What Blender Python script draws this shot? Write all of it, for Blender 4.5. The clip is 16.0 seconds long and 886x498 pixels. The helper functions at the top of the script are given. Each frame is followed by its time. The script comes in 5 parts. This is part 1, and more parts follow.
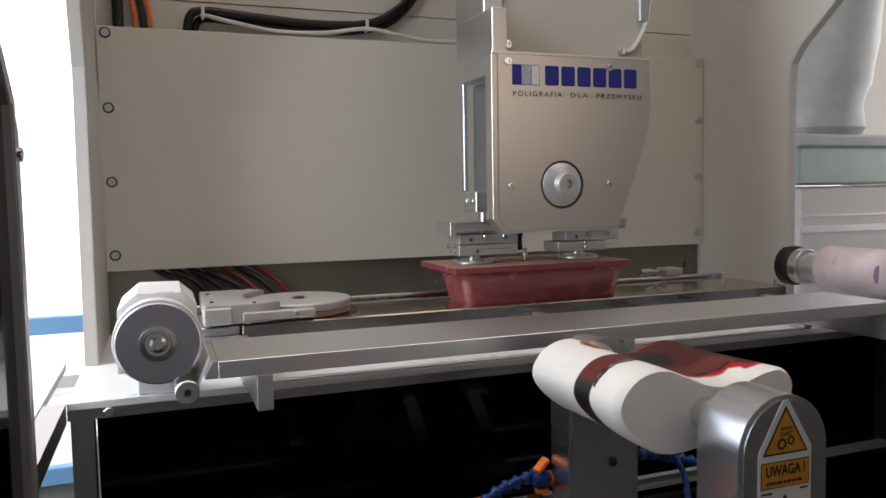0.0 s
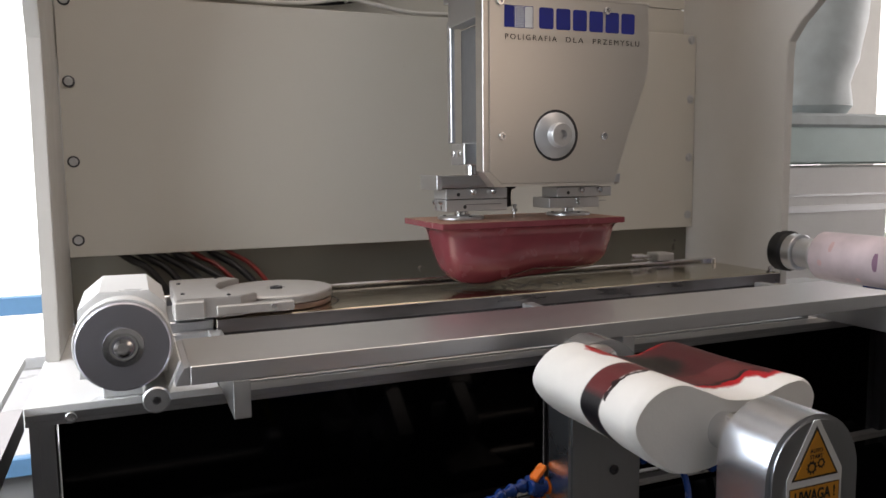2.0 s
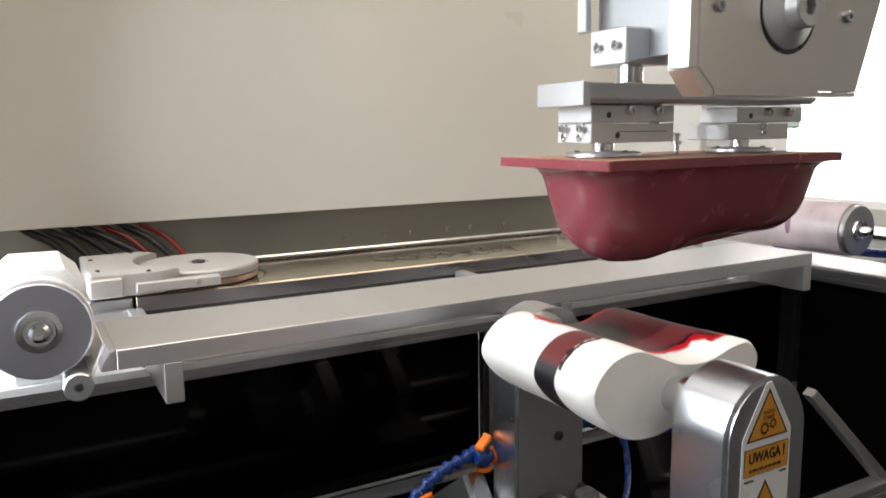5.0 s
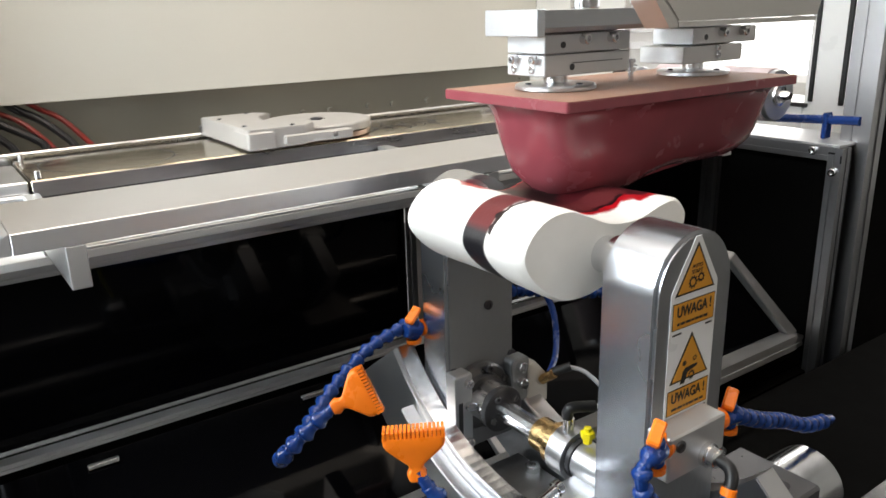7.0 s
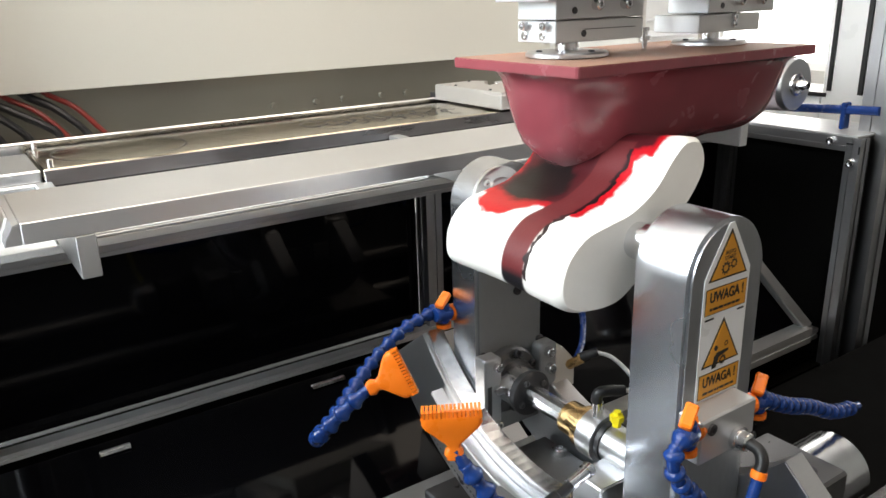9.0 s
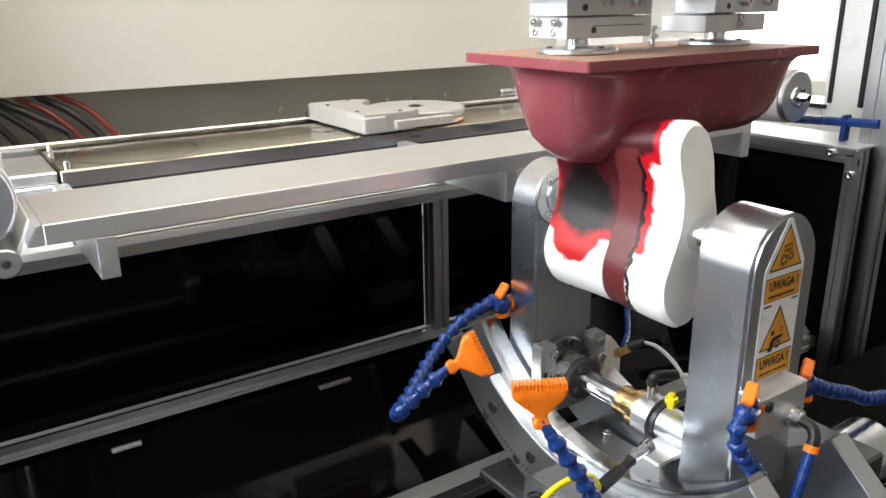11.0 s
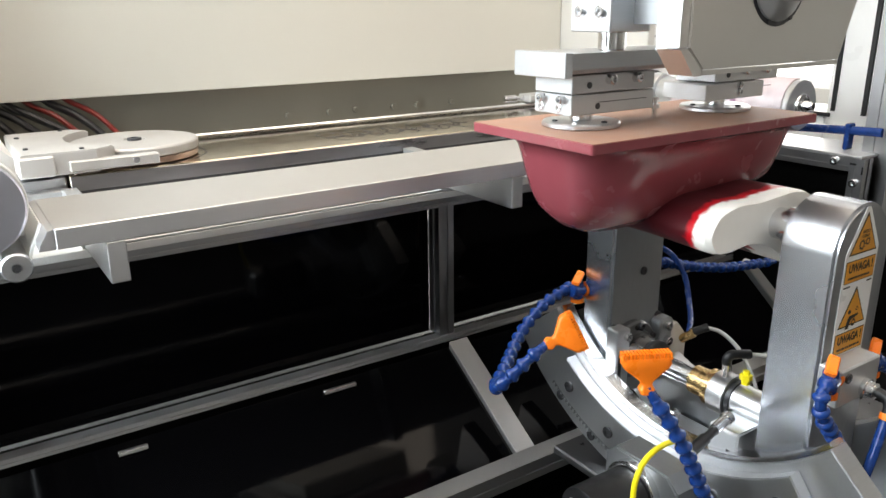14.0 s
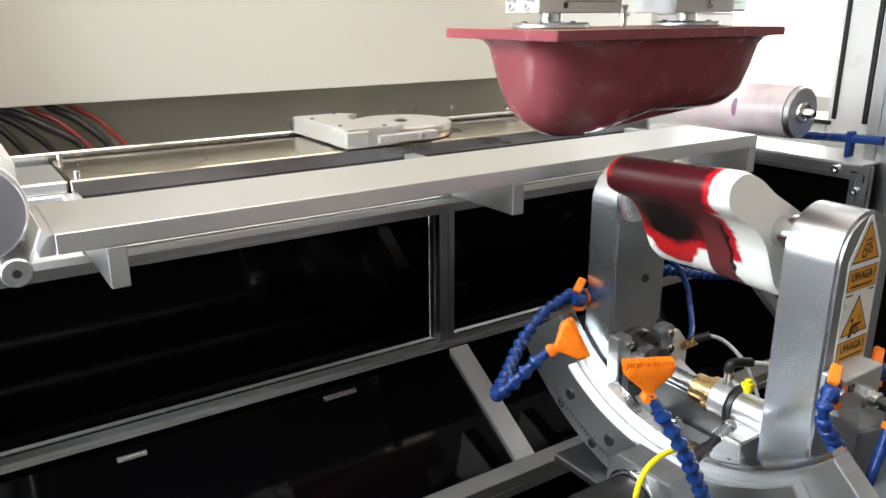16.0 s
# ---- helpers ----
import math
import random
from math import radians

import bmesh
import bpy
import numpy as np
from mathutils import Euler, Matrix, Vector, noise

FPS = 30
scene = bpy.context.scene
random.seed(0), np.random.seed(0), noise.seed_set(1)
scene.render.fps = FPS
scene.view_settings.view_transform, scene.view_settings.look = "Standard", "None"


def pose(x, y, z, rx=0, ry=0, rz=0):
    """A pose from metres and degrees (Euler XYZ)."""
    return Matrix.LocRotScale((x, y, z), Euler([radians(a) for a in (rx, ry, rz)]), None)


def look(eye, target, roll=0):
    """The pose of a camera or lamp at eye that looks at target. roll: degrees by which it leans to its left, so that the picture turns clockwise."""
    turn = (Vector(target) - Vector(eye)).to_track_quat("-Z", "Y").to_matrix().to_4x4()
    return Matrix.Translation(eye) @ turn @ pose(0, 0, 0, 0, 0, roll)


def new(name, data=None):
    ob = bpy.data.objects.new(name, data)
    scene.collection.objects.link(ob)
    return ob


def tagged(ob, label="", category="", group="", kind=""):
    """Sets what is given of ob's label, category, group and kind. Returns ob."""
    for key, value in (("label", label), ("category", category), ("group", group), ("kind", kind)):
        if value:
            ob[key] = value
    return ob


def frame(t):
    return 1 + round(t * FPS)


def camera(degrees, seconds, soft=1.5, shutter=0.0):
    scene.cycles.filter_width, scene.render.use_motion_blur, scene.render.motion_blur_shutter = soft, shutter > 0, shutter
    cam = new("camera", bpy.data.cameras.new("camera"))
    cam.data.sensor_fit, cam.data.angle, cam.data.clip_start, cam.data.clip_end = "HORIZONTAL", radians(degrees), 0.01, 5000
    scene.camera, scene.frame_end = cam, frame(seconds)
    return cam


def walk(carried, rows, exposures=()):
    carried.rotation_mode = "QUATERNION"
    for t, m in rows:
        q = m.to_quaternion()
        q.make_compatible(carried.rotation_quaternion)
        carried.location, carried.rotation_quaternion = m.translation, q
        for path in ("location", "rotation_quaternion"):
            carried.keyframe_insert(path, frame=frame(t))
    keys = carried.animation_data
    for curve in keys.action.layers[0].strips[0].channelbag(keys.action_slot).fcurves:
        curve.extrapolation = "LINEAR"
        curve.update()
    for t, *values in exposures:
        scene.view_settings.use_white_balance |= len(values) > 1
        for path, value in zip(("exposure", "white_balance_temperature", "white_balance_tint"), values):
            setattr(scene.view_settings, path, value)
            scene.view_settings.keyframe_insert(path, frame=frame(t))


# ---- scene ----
# ---- camera ----
cam = camera(60.5, 16.0, shutter=0.4)
PATH = [
    (0, (0.1096, -2.0513, 1.2218), (0.4561, -1.1158, 1.1519), -1.03),
    (0.5, (0.1069, -2.0219, 1.2268), (0.4592, -1.0892, 1.1494), -0.82),
    (1, (0.1125, -2.0001, 1.2295), (0.4731, -1.0724, 1.1334), -0.92),
    (1.5, (0.1161, -1.9730, 1.2350), (0.4794, -1.0496, 1.1113), -0.59),
    (2, (0.1181, -1.9539, 1.2494), (0.4946, -1.0338, 1.1415), -0.65),
    (2.5, (0.1177, -1.9481, 1.2584), (0.4989, -1.0276, 1.1724), -0.91),
    (3, (0.1135, -1.9405, 1.2599), (0.5082, -1.0245, 1.1883), -1.10),
    (3.2, (0.1173, -1.9474, 1.2660), (0.5115, -1.0315, 1.1902), -1.14),
    (5.3, (0.0886, -1.8910, 1.2412), (0.5849, -1.0439, 1.0515), -1.08),
    (5.5, (0.0935, -1.8866, 1.2337), (0.5977, -1.0509, 1.0160), -1.28),
    (6, (0.0937, -1.8838, 1.2276), (0.6179, -1.0720, 0.9707), -1.57),
    (6.5, (0.0953, -1.8804, 1.2240), (0.6489, -1.0952, 0.9463), -1.27),
    (7, (0.1102, -1.8672, 1.2155), (0.6539, -1.0829, 0.9167), -1.58),
    (7.5, (0.1164, -1.8639, 1.2134), (0.6421, -1.0753, 0.8943), -2.01),
    (8, (0.1203, -1.8634, 1.2133), (0.6439, -1.0731, 0.8951), -2.03),
    (8.5, (0.1158, -1.8651, 1.2146), (0.6383, -1.0733, 0.8983), -1.88),
    (9, (0.1205, -1.8676, 1.2175), (0.6447, -1.0757, 0.9045), -1.62),
    (11.3, (0.0907, -1.8797, 1.2295), (0.6173, -1.0875, 0.9210), -0.78),
    (11.5, (0.0888, -1.8740, 1.2280), (0.6156, -1.0817, 0.9202), -0.81),
    (12, (0.0877, -1.8748, 1.2285), (0.6137, -1.0817, 0.9214), -0.84),
    (12.5, (0.0853, -1.8774, 1.2299), (0.6122, -1.0840, 0.9253), -0.70),
    (13, (0.0836, -1.8804, 1.2305), (0.6130, -1.0881, 0.9269), -0.60),
    (13.5, (0.0836, -1.8816, 1.2308), (0.6101, -1.0870, 0.9286), -0.69),
    (14, (0.0846, -1.8805, 1.2325), (0.6109, -1.0857, 0.9303), -0.53),
    (14.5, (0.0868, -1.8784, 1.2314), (0.6120, -1.0826, 0.9301), -0.61),
    (15, (0.0861, -1.8794, 1.2313), (0.6142, -1.0817, 0.9401), -0.48),
    (15.5, (0.0857, -1.8805, 1.2328), (0.6152, -1.0845, 0.9395), -0.34),
    (16, (0.0848, -1.8776, 1.2329), (0.6123, -1.0809, 0.9381), -0.29),
]
EXPOSURES = [(0, -0.68, 7250, 21), (3.2, -0.58, 7350, 21), (5.3, 0.30, 7400, 17), (6.0, 0.36, 7300, 17), (7.0, 0.58, 7250, 15), (16.0, 0.76, 7250, 14)]
walk(cam, [(t, look(eye, target, roll)) for t, eye, target, roll in PATH], EXPOSURES)

# ---- light ----
world = bpy.data.worlds.new("daylight")
scene.world = world
world.use_nodes = True
wn = world.node_tree
sky = wn.nodes.new("ShaderNodeTexSky")
sky.sky_type, sky.sun_disc, sky.sun_elevation, sky.sun_rotation = "NISHITA", False, radians(38), radians(250)
wn.nodes["Background"].inputs["Strength"].default_value = 0.12
wn.links.new(sky.outputs[0], wn.nodes["Background"].inputs[0])


def area_lamp(name, eye, target, w, h, watts, tint):
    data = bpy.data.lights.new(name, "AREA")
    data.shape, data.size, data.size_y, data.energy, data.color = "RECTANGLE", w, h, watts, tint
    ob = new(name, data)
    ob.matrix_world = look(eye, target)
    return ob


area_lamp("daylight_left", (-1.42, -0.6, 1.95), (0.5, -0.6, 1.15), 2.6, 1.7, 152, (0.74, 0.89, 1.0))
area_lamp("daylight_right", (4.9, -0.2, 1.9), (1.5, -0.6, 1.2), 2.8, 1.7, 15, (0.95, 0.98, 1.0))
# unseen overhead lamp, added to light the tops and the panel
area_lamp("overhead_fill", (0.7, -1.0, 3.1), (0.75, -0.8, 0.9), 3.0, 1.8, 35, (1.0, 0.93, 0.84))
# unseen warm lamp behind the camera, added to brighten the front cover
area_lamp("back_fill", (2.2, -4.5, 2.1), (0.95, -0.5, 1.4), 1.5, 1.2, 12, (1.0, 0.88, 0.74))

# ---- materials ----


def material(name, color, rough=0.5, metal=0.0, vary=0.12, scale=40.0, bump=0.0, bump_scale=300.0, stretch=None, coat=0.0, ior=1.45, rvary=0.1, emit=0.0):
    m = bpy.data.materials.new(name)
    m.use_nodes = True
    nt = m.node_tree
    b = nt.nodes["Principled BSDF"]
    tc = nt.nodes.new("ShaderNodeTexCoord")
    mp = nt.nodes.new("ShaderNodeMapping")
    nt.links.new(tc.outputs["Object"], mp.inputs["Vector"])
    if stretch:
        mp.inputs["Scale"].default_value = stretch
    n1 = nt.nodes.new("ShaderNodeTexNoise")
    n1.inputs["Scale"].default_value, n1.inputs["Detail"].default_value = scale, 6
    nt.links.new(mp.outputs[0], n1.inputs["Vector"])
    n2 = nt.nodes.new("ShaderNodeTexNoise")
    n2.inputs["Scale"].default_value, n2.inputs["Detail"].default_value = 5.0, 4
    nt.links.new(tc.outputs["Object"], n2.inputs["Vector"])
    add = nt.nodes.new("ShaderNodeMath")
    add.operation = "ADD"
    nt.links.new(n1.outputs["Fac"], add.inputs[0])
    nt.links.new(n2.outputs["Fac"], add.inputs[1])
    ramp = nt.nodes.new("ShaderNodeMapRange")
    ramp.inputs["From Min"].default_value, ramp.inputs["From Max"].default_value = 0.6, 1.4
    ramp.inputs["To Min"].default_value, ramp.inputs["To Max"].default_value = 1 - vary, 1 + vary
    nt.links.new(add.outputs[0], ramp.inputs["Value"])
    mul = nt.nodes.new("ShaderNodeVectorMath")
    mul.operation = "SCALE"
    mul.inputs[0].default_value = color
    nt.links.new(ramp.outputs[0], mul.inputs["Scale"])
    nt.links.new(mul.outputs[0], b.inputs["Base Color"])
    rr = nt.nodes.new("ShaderNodeMapRange")
    rr.inputs["From Min"].default_value, rr.inputs["From Max"].default_value = 0.3, 0.7
    rr.inputs["To Min"].default_value, rr.inputs["To Max"].default_value = max(0.02, rough - rvary), rough + rvary
    nt.links.new(n1.outputs["Fac"], rr.inputs["Value"])
    nt.links.new(rr.outputs[0], b.inputs["Roughness"])
    b.inputs["Metallic"].default_value, b.inputs["IOR"].default_value = metal, ior
    b.inputs["Coat Weight"].default_value = coat
    b.inputs["Coat Roughness"].default_value = 0.12
    if bump:
        nb = nt.nodes.new("ShaderNodeTexNoise")
        nb.inputs["Scale"].default_value, nb.inputs["Detail"].default_value = bump_scale, 3
        nt.links.new(mp.outputs[0], nb.inputs["Vector"])
        bp = nt.nodes.new("ShaderNodeBump")
        bp.inputs["Strength"].default_value, bp.inputs["Distance"].default_value = bump, 0.002
        nt.links.new(nb.outputs["Fac"], bp.inputs["Height"])
        nt.links.new(bp.outputs[0], b.inputs["Normal"])
    if emit:
        b.inputs["Emission Color"].default_value = (*color, 1)
        b.inputs["Emission Strength"].default_value = emit
    return m


ALU = material("brushed_aluminium", (0.66, 0.67, 0.69), 0.34, 1.0, 0.05, 50, 0.03, 400, (0.6, 6, 6), rvary=0.05)
TABLE = material("milled_table_aluminium", (0.82, 0.82, 0.84), 0.36, 1.0, 0.03, 5, 0.01, 500, rvary=0.02)
PROFILE = material("extruded_aluminium_profile", (0.40, 0.40, 0.41), 0.32, 1.0, 0.03, 50, 0.02, 500, rvary=0.0)
# faint blue of the window's reflection is in this colour
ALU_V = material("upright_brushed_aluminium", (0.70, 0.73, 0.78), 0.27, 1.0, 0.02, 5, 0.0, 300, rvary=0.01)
ALU_MATT = material("anodised_aluminium", (0.56, 0.565, 0.57), 0.45, 0.85, 0.05, 50, 0.04, 500)
# milled finish, toned down to hold the shade on the uprights' flat faces
ALU_DIM = material("milled_tower_face", (0.30, 0.31, 0.32), 0.48, 0.9, 0.06, 50, 0.04, 500, (3, 3, 1))
POLISH = material("turned_steel", (0.74, 0.74, 0.75), 0.2, 1.0, 0.05, 60, 0.02, 300, rvary=0.05)
ROLL_END = material("turned_roller_face", (0.52, 0.52, 0.58), 0.38, 1.0, 0.03, 20, 0.02, 600, rvary=0.03)
# tan of the cream panel mirrored in the plate is in its base colour
STEEL = material("etched_steel_plate", (0.52, 0.46, 0.35), 0.14, 1.0, 0.10, 14, 0.02, 200, (1, 3, 3), rvary=0.05)
COVER = material("brushed_stainless_cover", (0.68, 0.66, 0.63), 0.33, 1.0, 0.02, 30, 0.004, 500, (2, 30, 30), rvary=0.012)
EDGE = material("ground_steel_edge", (0.27, 0.26, 0.27), 0.32, 1.0, 0.25, 9, 0.03, 200, (1, 4, 4), rvary=0.08)
DARK_ALU = material("dark_anodised_aluminium", (0.16, 0.16, 0.165), 0.35, 0.9, 0.1, 40, 0.05)
DARK = material("dark_steel", (0.07, 0.07, 0.075), 0.4, 0.7, 0.2, 60, 0.1)
BLACK = material("black_acrylic", (0.0015, 0.0015, 0.002), 0.06, 0.0, 0.2, 30, 0.0, rvary=0.02, ior=1.2)
BLACK_MATT = material("black_plastic", (0.008, 0.008, 0.009), 0.45, 0.0, 0.2, 60, 0.05)
PANEL = material("cream_lacquered_panel", (0.60, 0.575, 0.515), 0.3, 0.0, 0.006, 3, 0.02, 700, coat=0.12, rvary=0.03)
WALL_PAINT = material("grey_lacquered_sheet", (0.58, 0.56, 0.525), 0.42, 0.0, 0.03, 15, 0.03, 500)
# grey lowered to carry the shade below the panel
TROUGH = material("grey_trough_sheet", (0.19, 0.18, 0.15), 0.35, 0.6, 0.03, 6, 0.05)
ROOM = material("room_plaster", (0.5, 0.49, 0.46), 0.85, 0.0, 0.06, 8, 0.1, 120)
# greys of the unseen south wall and ceiling, set for what the metal reflects
ROOM_DARK = material("grey_room_paint", (0.36, 0.355, 0.34), 0.8, 0.0, 0.1, 8, 0.1, 120)
CEIL = material("ceiling_paint", (0.40, 0.40, 0.39), 0.9, 0.0, 0.06, 8, 0.1, 120)
FLOOR = material("dark_industrial_floor", (0.025, 0.025, 0.026), 0.5, 0.0, 0.2, 10, 0.1, 200)
WHITE = material("white_lacquer", (0.78, 0.78, 0.77), 0.35, 0.0, 0.03, 10, 0.02)
SILICONE = material("dark_red_silicone", (0.235, 0.050, 0.062), 0.24, 0.0, 0.14, 18, 0.04, 160, coat=0.2, rvary=0.07)
BOARD = material("red_brown_backing_board", (0.36, 0.20, 0.145), 0.6, 0.0, 0.2, 35, 0.12, 400)
FILM = material("white_film_roll", (0.75, 0.75, 0.73), 0.3, 0.0, 0.06, 12, 0.03, 80)
USED_FILM = material("ink_stained_film", (0.55, 0.46, 0.48), 0.35, 0.0, 0.45, 9, 0.03, 80)
BLUE = material("blue_hose_plastic", (0.005, 0.034, 0.17), 0.22, 0.0, 0.12, 60, 0.03)
ORANGE = material("orange_nozzle_plastic", (0.90, 0.19, 0.012), 0.32, 0.0, 0.08, 50, 0.03)
# red darkened for the shadow that the panel throws into the trough
RED_CABLE = material("red_cable", (0.16, 0.012, 0.008), 0.4, 0.0, 0.1)
ORANGE_CABLE = material("orange_cable", (0.65, 0.16, 0.03), 0.4, 0.0, 0.1)
YELLOW = material("yellow_cable", (0.85, 0.70, 0.02), 0.35, 0.0, 0.05)
GREY_TUBE = material("grey_tube", (0.62, 0.60, 0.56), 0.4, 0.0, 0.05)
CAST_ALU = material("blasted_aluminium", (0.50, 0.48, 0.46), 0.5, 0.55, 0.08, 30, 0.06, 400)
COPPER = material("worn_copper_ring", (0.56, 0.40, 0.33), 0.35, 0.8, 0.2, 40, 0.08)
BRONZE = material("bronze_bushing", (0.62, 0.42, 0.20), 0.24, 1.0, 0.1, 60, 0.05)
LABEL_W = material("white_label_foil", (0.74, 0.75, 0.76), 0.35, 0.0, 0.03)
LABEL_Y = material("orange_warning_foil", (0.62, 0.27, 0.03), 0.4, 0.0, 0.06)
INK = material("black_print", (0.012, 0.011, 0.01), 0.5, 0.0, 0.1)
LOGO = material("dark_blue_print", (0.015, 0.025, 0.22), 0.45, 0.0, 0.08)
TEAL = material("pale_teal_sheet", (0.42, 0.52, 0.51), 0.45, 0.2, 0.08, 12, 0.05)
BAG = material("translucent_grey_duct_cloth", (0.50, 0.56, 0.57), 0.4, 0.0, 0.14, 14, 0.25, 30)
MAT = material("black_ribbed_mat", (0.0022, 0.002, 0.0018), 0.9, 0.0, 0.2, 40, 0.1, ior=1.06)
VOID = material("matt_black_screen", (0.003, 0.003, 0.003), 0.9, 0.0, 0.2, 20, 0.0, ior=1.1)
GLOW = material("bright_window", (0.93, 0.97, 1.0), 0.5, 0.0, 0.02, 2, emit=2.2)
SKYBLUE = material("pale_blue_profile", (0.20, 0.45, 0.75), 0.4, 0.0, 0.05)


def plaster_print():
    """White cast with worn red and black ink; UV: metres along the roll and round it."""
    m = material("white_cast_with_ink", (0.80, 0.78, 0.74), 0.5, 0.0, 0.05, 30, 0.12, 260)
    nt = m.node_tree
    b = nt.nodes["Principled BSDF"]
    white = b.inputs["Base Color"].links[0].from_socket
    uv = nt.nodes.new("ShaderNodeUVMap")
    uv.uv_map = "wrap"
    nz = nt.nodes.new("ShaderNodeTexNoise")
    nz.inputs["Scale"].default_value, nz.inputs["Detail"].default_value = 55, 5
    nt.links.new(uv.outputs[0], nz.inputs["Vector"])
    off = nt.nodes.new("ShaderNodeVectorMath")
    off.operation = "MULTIPLY_ADD"
    nt.links.new(nz.outputs["Color"], off.inputs[0])
    off.inputs[1].default_value, off.inputs[2].default_value = (0.024, 0.024, 0), (-0.012, -0.012, 0)
    warp = nt.nodes.new("ShaderNodeVectorMath")
    nt.links.new(uv.outputs[0], warp.inputs[0])
    nt.links.new(off.outputs[0], warp.inputs[1])

    def box_mask(vec, u0, u1, v0, v1, soft):
        sep = nt.nodes.new("ShaderNodeSeparateXYZ")
        nt.links.new(vec, sep.inputs[0])
        out = None
        for axis, lo, hi in (("X", u0, u1), ("Y", v0, v1)):
            for a, c in ((lo, 1), (hi, -1)):
                r = nt.nodes.new("ShaderNodeMapRange")
                r.inputs["From Min"].default_value, r.inputs["From Max"].default_value = a - soft, a + soft
                r.inputs["To Min"].default_value, r.inputs["To Max"].default_value = (0, 1) if c > 0 else (1, 0)
                nt.links.new(sep.outputs[axis], r.inputs["Value"])
                if out is None:
                    out = r.outputs[0]
                else:
                    k = nt.nodes.new("ShaderNodeMath")
                    k.operation = "MULTIPLY"
                    nt.links.new(out, k.inputs[0])
                    nt.links.new(r.outputs[0], k.inputs[1])
                    out = k.outputs[0]
        return out

    def oval_mask(vec, u, v, ru, rv, soft):
        a = nt.nodes.new("ShaderNodeVectorMath")
        a.operation = "SUBTRACT"
        nt.links.new(vec, a.inputs[0])
        a.inputs[1].default_value = (u, v, 0)
        s = nt.nodes.new("ShaderNodeVectorMath")
        s.operation = "MULTIPLY"
        nt.links.new(a.outputs[0], s.inputs[0])
        s.inputs[1].default_value = (1 / ru, 1 / rv, 0)
        ln = nt.nodes.new("ShaderNodeVectorMath")
        ln.operation = "LENGTH"
        nt.links.new(s.outputs[0], ln.inputs[0])
        r = nt.nodes.new("ShaderNodeMapRange")
        r.inputs["From Min"].default_value, r.inputs["From Max"].default_value = 1 - soft, 1 + soft
        r.inputs["To Min"].default_value, r.inputs["To Max"].default_value = 1, 0
        nt.links.new(ln.outputs["Value"], r.inputs["Value"])
        return r.outputs[0]

    def over(base, color, mask):
        mx = nt.nodes.new("ShaderNodeMix")
        mx.data_type = "RGBA"
        nt.links.new(mask, mx.inputs["Factor"])
        nt.links.new(base, mx.inputs["A"])
        if isinstance(color, tuple):
            mx.inputs["B"].default_value = (*color, 1)
        else:
            nt.links.new(color, mx.inputs["B"])
        return mx.outputs["Result"]

    w, raw = warp.outputs[0], uv.outputs[0]
    c = white
    c = over(c, (0.46, 0.005, 0.012), box_mask(w, 0.046, 0.30, 0.125, 0.30, 0.003))
    c = over(c, (0.46, 0.005, 0.012), box_mask(w, 0.026, 0.30, 0.25, 0.60, 0.003))
    c = over(c, (0.45, 0.012, 0.014), oval_mask(w, 0.172, 0.140, 0.050, 0.055, 0.05))
    dark = (0.060, 0.006, 0.009)
    c = over(c, dark, box_mask(w, 0.062, 0.222, 0.14, 0.30, 0.004))
    c = over(c, dark, box_mask(w, 0.040, 0.212, 0.26, 0.59, 0.004))
    c = over(c, (0.006, 0.003, 0.003), oval_mask(w, 0.166, 0.178, 0.048, 0.052, 0.12))
    band = nt.nodes.new("ShaderNodeMapRange")
    sp = nt.nodes.new("ShaderNodeSeparateXYZ")
    nt.links.new(raw, sp.inputs[0])
    nt.links.new(sp.outputs["Y"], band.inputs["Value"])
    band.inputs["From Min"].default_value, band.inputs["From Max"].default_value = 0.02, 0.03
    mixb = over(over(white, (0.012, 0.011, 0.013), box_mask(raw, -1, 1, -1, 1, 0.001)), (0.125, 0.02, 0.022), band.outputs[0])
    c = over(c, mixb, box_mask(raw, 0.064, 0.106, -0.12, 0.27, 0.0015))
    c = over(c, (0.010, 0.003, 0.004), box_mask(w, 0.0585, 0.0655, 0.02, 0.26, 0.001))
    nt.links.new(c, b.inputs["Base Color"])
    gloss = nt.nodes.new("ShaderNodeSeparateColor")
    wet = nt.nodes.new("ShaderNodeMapRange")
    wet.inputs["From Min"].default_value, wet.inputs["From Max"].default_value = 0.02, 0.5
    wet.inputs["To Min"].default_value, wet.inputs["To Max"].default_value = 0.36, 0.52
    nt.links.new(c, gloss.inputs[0])
    nt.links.new(gloss.outputs["Green"], wet.inputs["Value"])
    nt.links.new(wet.outputs[0], b.inputs["Roughness"])
    return m


CAST = plaster_print()

# ---- builders ----


def thing(name, label, category, at=(0, 0, 0), group="", kind=""):
    ob = new(name)
    ob.empty_display_size = 0.02
    ob.location = at
    ob["base"] = list(at)
    return tagged(ob, label, category, group, kind)


def root_of(ob):
    while ob.parent:
        ob = ob.parent
    return ob


